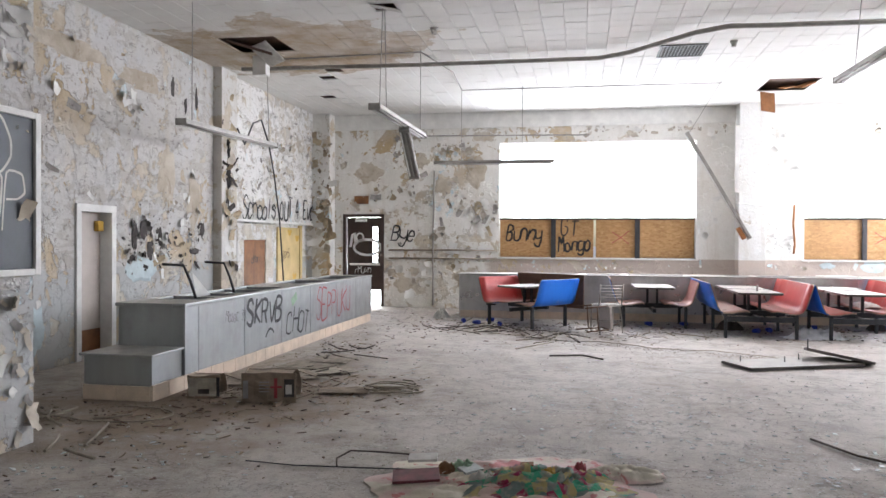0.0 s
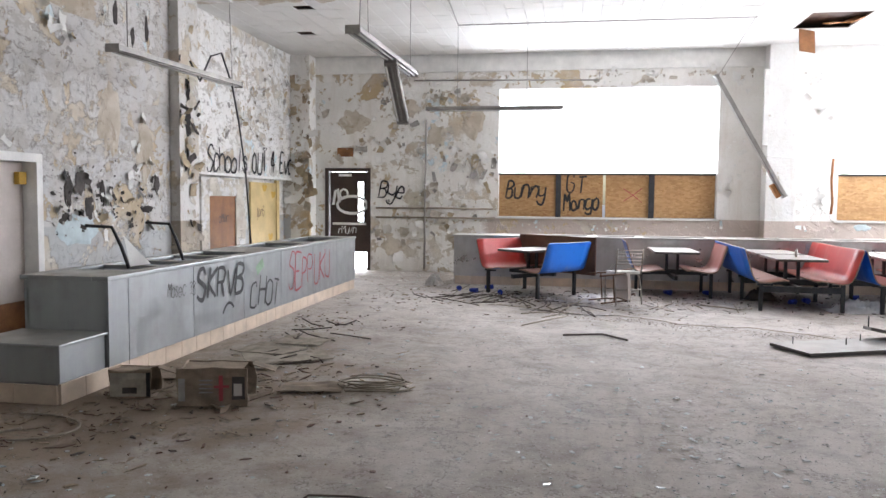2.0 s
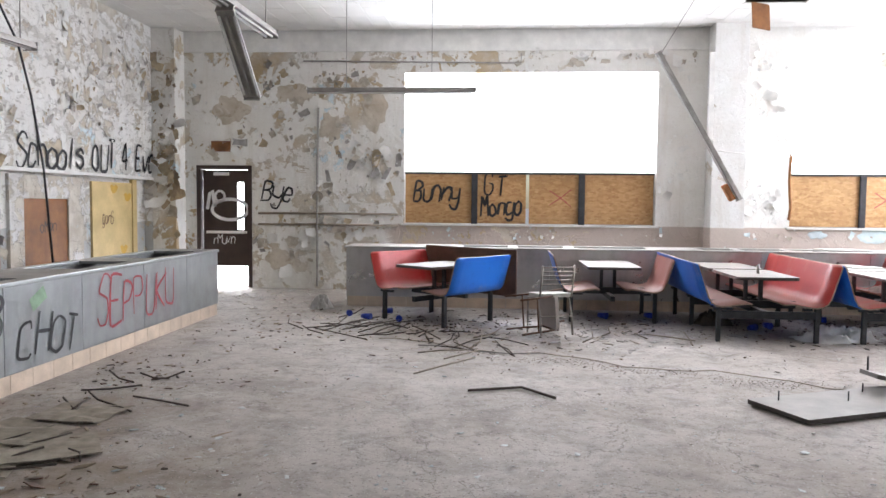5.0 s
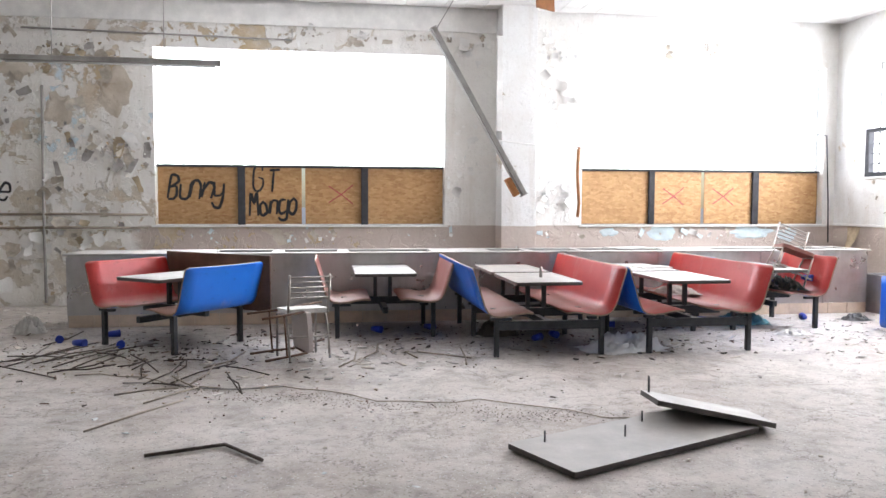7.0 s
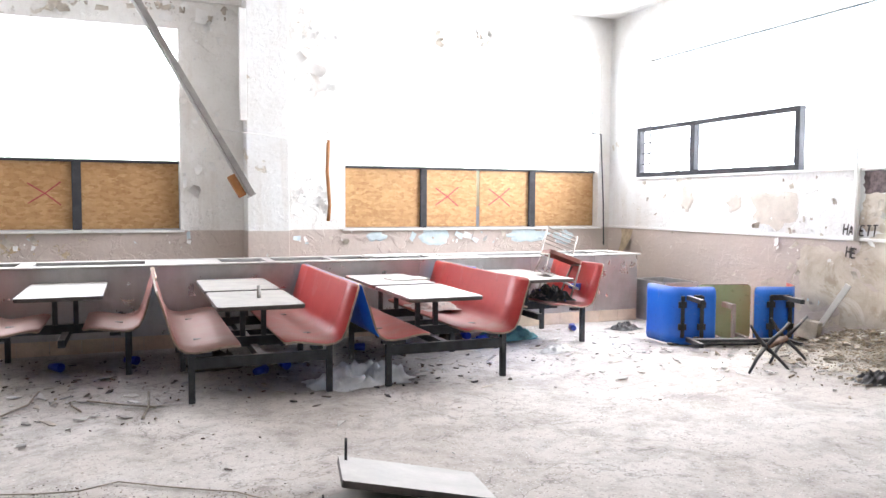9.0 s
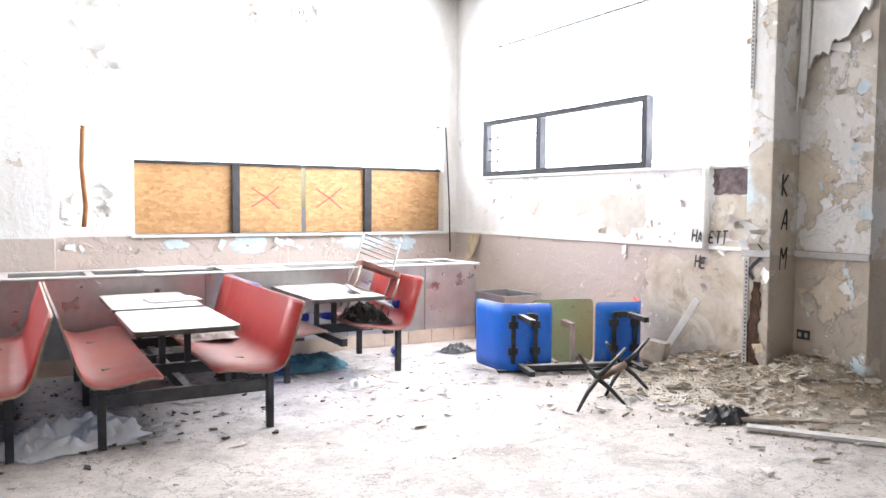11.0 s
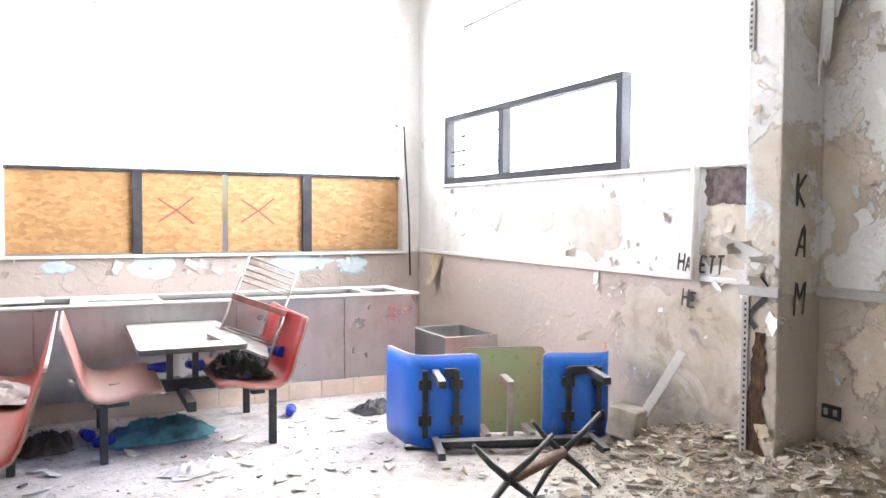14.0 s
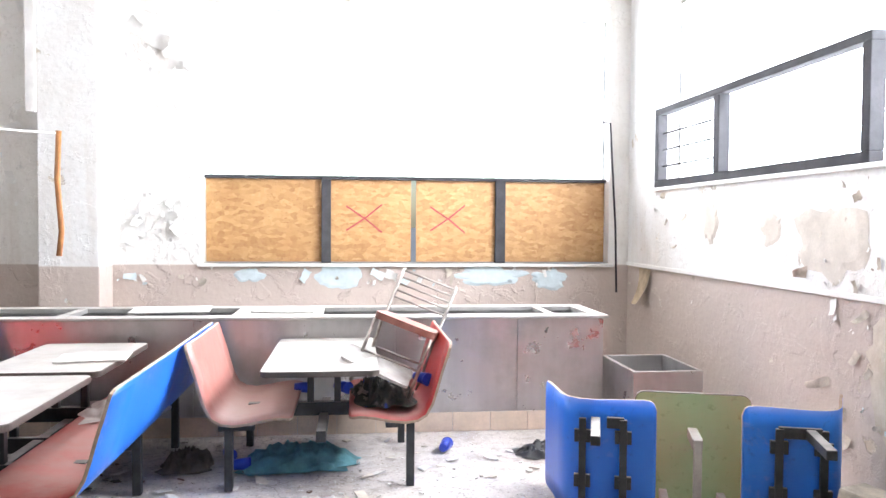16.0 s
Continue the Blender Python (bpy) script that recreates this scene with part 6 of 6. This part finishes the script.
curls("peeling_paint", 130, no_hole(bunched(-1.8, 9.3, 3.92, 4.2, spots(10, -1.8, 9.3, 3.95, 4.2, 6), 0.07), [(3.3, 4.0, 0, 5)]), WALL_F, (0.03, 0.14), [M_WHITE, M_CHIP], "white paint curling above the windows", 47)
curls("peeling_paint", 90, bunched(12.1, 17.3, 0.9, 1.95, spots(10, 12.1, 14.6, 1.0, 1.9, 7) + [(13.3, 1.15), (13.8, 1.2), (16.6, 1.8), (15.4, 1.85), (13.0, 0.7)], 0.12), WALL_R, (0.015, 0.085), [M_WHITE, M_CHIP, M_CHIP], "white paint hanging off the east wall", 48)
curls("peeling_paint", 16, bunched(12.6, 14.0, 0.15, 0.95, [(13.9, 0.6), (13.6, 0.7), (13.4, 0.4), (13.0, 0.6)], 0.15), WALL_R, (0.03, 0.12), [M_CHIP, M_PALEBLUE, M_CHIP], "pale green and white paint sheets hanging low", 49)
curls("peeling_paint", 34, bunched(11.8, 12.03, 0.2, 4.4, spots(10, 11.8, 12.03, 0.3, 4.4, 8), 0.1), lambda u, v: pose(9.068, u, v, 90, 0, -90), (0.03, 0.18), [M_WHITE, M_CHIP, M_TANPAINT], "plaster scales hanging off the column", 50)
curls("peeling_paint", 60, bunched(11.15, 11.77, 0.2, 4.4, spots(6, 11.2, 11.7, 0.4, 4.4, 9) + [(11.17, 1.0), (11.17, 2.0), (11.17, 0.6), (11.17, 1.5), (11.17, 2.6)], 0.1), lambda u, v: pose(RIGHT + 0.028, u, v, 90, 0, -90), (0.02, 0.12), [M_WHITE, M_CHIP, M_PALEBLUE], "paint scales curling at the broken wall edge", 51)
curls("peeling_paint", 90, bunched(4.2, 4.9, 0.1, 4.4, [(4.85, 0.5), (4.8, 1.0), (4.85, 0.3), (4.6, 3.2), (4.85, 2.7), (4.8, 3.6), (4.5, 4.1)], 0.2), lambda u, v: pose(-4.098, u, v, 90, 0, 90), (0.05, 0.17), [M_WHITE, M_CHIP, M_GREYPAINT, M_PLASTER], "torn paint sheets hanging off the near wall", 52)
curls("peeling_paint", 110, bunched(-6.28, -5.87, 0.3, 4.3, spots(10, -6.28, -5.87, 1.5, 3.9, 10), 0.15), lambda u, v: pose(u, FAR - 0.423, v, 90, 0, 0), (0.05, 0.24), [M_TANPAINT, M_CHIP, M_WHITE, M_DIRT], "tan plaster scales on the corner pier", 53)
curls("peeling_paint", 60, bunched(12.12, 12.68, 0.9, 4.3, spots(8, 12.12, 12.68, 1.0, 4.2, 11), 0.2), lambda u, v: pose(LEFT + 0.163, u, v, 90, 0, 90), (0.05, 0.22), [M_CHIP, M_TANPAINT, M_SOOT], "plaster scales on the cracked pier", 54)
def bare_patch(name, m, w, h, mat, seed, label):
    """A ragged bare place where the coat has come away, a few millimetres proud of the wall with a lifted rim."""
    bm = bmesh.new()
    n, rings = 30, 4
    rows = []
    for k in range(1, rings + 1):
        row = []
        for i in range(n):
            a = 6.2832 * i / n
            r = 1 + 0.45 * noise.noise(Vector((math.cos(a) * 1.6, math.sin(a) * 1.6, seed))) + 0.22 * noise.noise(Vector((math.cos(a) * 5, math.sin(a) * 5, seed + 9)))
            row.append(bm.verts.new((w / 2 * r * k / rings * math.cos(a), h / 2 * r * k / rings * math.sin(a), 0.004 + 0.0012 * (seed % 6) if k < rings else 0.0)))
        rows.append(row)
    bm.faces.new(rows[0])
    for p, q in zip(rows, rows[1:]):
        for i in range(n):
            bm.faces.new((p[i], q[i], q[(i + 1) % n], p[(i + 1) % n]))
    at = m.translation
    wall = "wall_north" if at.y > FAR - 0.1 else "wall_west" if at.x < LEFT + 0.1 else "wall_east" if at.x > RIGHT - 0.1 else "trim.001"
    o = part(name, bm, mat, bpy.data.objects[wall], label)
    o.matrix_basis = m
    return o


for x, z, w, h, sd in ((6.25, 1.06, 0.5, 0.25, 1), (7.85, 1.07, 0.75, 0.2, 2), (8.5, 1.04, 0.4, 0.2, 3), (5.3, 1.08, 0.3, 0.15, 4)):
    bare_patch("bare_patch", WALL_F(x, z), w, h, M_PALEBLUE, sd, "pale blue undercoat bared beneath the dado paint")
for y, z, w, h, sd in ((15.55, 1.65, 0.28, 0.34, 5), (14.6, 1.6, 0.3, 0.2, 6), (13.9, 1.55, 0.7, 0.5, 7), (13.15, 0.75, 0.9, 0.7, 8), (12.7, 0.45, 0.6, 0.6, 9), (12.45, 0.95, 0.7, 0.5, 19), (12.4, 1.5, 0.6, 0.5, 20)):
    bare_patch("bare_patch", WALL_R(y, z), w, h, M_CREAMPLASTER if z > 1.3 and y > 13 else M_PLASTER, sd, "bare plaster where the paint has come away")
for y, z, w, h, sd in ((6.6, 4.1, 1.6, 0.28, 11), (8.3, 4.0, 1.4, 0.25, 12), (9.9, 3.9, 1.1, 0.3, 13), (10.6, 2.6, 0.5, 0.9, 14), (11.4, 2.2, 0.4, 0.8, 15)):
    bare_patch("bare_patch", WALL_L(y, z), w, h, M_PLASTER, sd, "tan plaster bared beneath the peeled paint")
for y, z, w, h, sd in ((9.9, 1.15, 0.8, 0.4, 16), (7.3, 1.0, 0.5, 0.9, 17), (7.6, 0.5, 0.5, 0.6, 18)):
    bare_patch("bare_patch", WALL_L(y, z), w, h, M_PALEBLUE, sd, "pale blue undercoat bared on the wall")
for x, z, w, h, sd in ((-3.2, 2.9, 0.4, 0.5, 21), (-3.9, 3.5, 0.7, 0.3, 22), (-2.4, 3.2, 0.5, 0.6, 23), (-5.0, 3.2, 0.6, 0.5, 24), (-2.6, 0.7, 0.6, 0.5, 25), (-4.1, 0.5, 0.5, 0.4, 26)):
    bare_patch("bare_patch", WALL_F(x, z), w, h, M_PLASTER, sd, "tan plaster bared beneath the peeled paint")
# flat dark sheet on the pier, painted shade of a hole
bm = bmesh.new()
bmesh.ops.create_grid(bm, x_segments=6, y_segments=40, size=1)
for v in bm.verts:
    t = v.co.y
    k = 0.075 * (1 - abs(t) ** 3) * (1 + 0.9 * noise.noise(Vector((t * 5, 2, v.co.x * 0.6)))) + 0.006
    v.co = Vector((LEFT + 0.166, 12.36 + 0.05 * noise.noise(Vector((t * 2, 7, 0))) + v.co.x * k, 2.75 + t * 0.62))
tagged(part("pier_crack", bm, M_DARK), "dark sheet painted as the shade of a long hole in the plaster pier", "hole")
bm = bmesh.new()
bmesh.ops.create_grid(bm, x_segments=10, y_segments=26, size=1)
for v in bm.verts:
    k = 0.15 * (1 - 0.55 * (v.co.y + 1) / 2) * (1 + 0.8 * noise.noise(Vector((v.co.y * 4, v.co.x, 4))) + 0.4 * noise.noise(Vector((v.co.y * 11, v.co.x * 2, 4))))
    v.co = Vector((9.066 - 0.012 * abs(noise.noise(v.co * 6)), 11.935 - 0.03 * v.co.y + v.co.x * k * 0.6, 0.50 + v.co.y * 0.46))
tagged(part("rotten_patch", bm, M_ROT), "rotten brown core showing through the column", "hole")
bm = bmesh.new()
bmesh.ops.create_grid(bm, x_segments=16, y_segments=10, size=0.5)
for v in bm.verts:
    e = 0.04 * noise.noise(Vector((v.co.x * 7, v.co.y * 7, 31)))
    v.co = Vector((RIGHT - 0.008 - 0.004 * abs(e), 12.36 + v.co.x * (0.6 + 2 * e), 1.83 + v.co.y * (0.24 + 1.5 * e)))
part("scorched_patch", bm, M_SCORCH, bpy.data.objects["wall_east"], "scorched dark brick bared under the window")
bm = bmesh.new()
bmesh.ops.create_grid(bm, x_segments=6, y_segments=8, size=1)
for v in bm.verts:
    t = (v.co.y + 1) / 2
    v.co = Vector((RIGHT - 0.02 - 0.12 * (1 - t) ** 2, 16.95 + v.co.x * 0.16 * (0.4 + 0.6 * t), 0.82 + 0.36 * t))
for f in bm.faces:
    f.smooth = True
tagged(part("curled_sheet", bm, M_TANPAINT), "yellowed paint sheet curling off in the corner", "paint sheet")

for y, z, w, h, sd in ((9.72, 1.62, 0.16, 0.42, 41), (9.95, 1.72, 0.2, 0.3, 42), (10.12, 1.42, 0.16, 0.34, 43), (10.4, 1.6, 0.12, 0.3, 44), (9.66, 1.25, 0.2, 0.18, 45), (11.45, 1.38, 0.3, 0.1, 46), (11.7, 1.75, 0.16, 0.3, 47), (10.75, 3.95, 0.12, 0.34, 48), (11.5, 3.9, 0.1, 0.4, 49), (11.15, 3.75, 0.1, 0.26, 50)):
    bare_patch("soot_patch", WALL_L(y, z), w, h, M_SOOT, sd, "black soot smeared on the peeling wall")
# window light on the pier's east face, put in as a white patch
bare_patch("bare_patch", pose(-5.868, FAR - 0.2, 1.2, 90, 0, 90), 0.34, 2.0, M_WHITE, 60, "white patch painted for the light on the pier's side")


def torn_sheet(name, x, y0, y1, low, mat, seed, label):
    """A coat of paint torn off along a ragged lower edge, curling out from the wall above; low gives its two lower corners."""
    bm = bmesh.new()
    bmesh.ops.create_grid(bm, x_segments=20, y_segments=14, size=1)
    for v in bm.verts:
        a, t = (v.co.x + 1) / 2, (v.co.y + 1) / 2
        y = y0 + (y1 - y0) * a
        foot = low[0] + (low[1] - low[0]) * a + 0.14 * noise.noise(Vector((a * 4, seed, 0))) + 0.06 * noise.noise(Vector((a * 13, seed, 3)))
        out = 0.008 + 0.05 * (1 - t) ** 4 + 0.012 * noise.noise(Vector((a * 3, t * 4, seed)))
        v.co = Vector((x - max(0.004, out), y, foot + (CEIL - foot) * t))
    for f in bm.faces:
        f.smooth = True
    bmesh.ops.solidify(bm, geom=bm.faces[:], thickness=-0.003)
    return tagged(part(name, bm, mat), label, "paint sheet")


torn_sheet("torn_paint_sheet", RIGHT + 0.028, 11.16, 11.70, (3.15, 2.75), M_WHITE, 3, "white paint coat torn off along a ragged edge")
torn_sheet("torn_paint_sheet", RIGHT + 0.0, 11.69, 11.77, (2.55, 2.45), M_WHITE, 8, "long white paint strip hanging in the bay's corner")
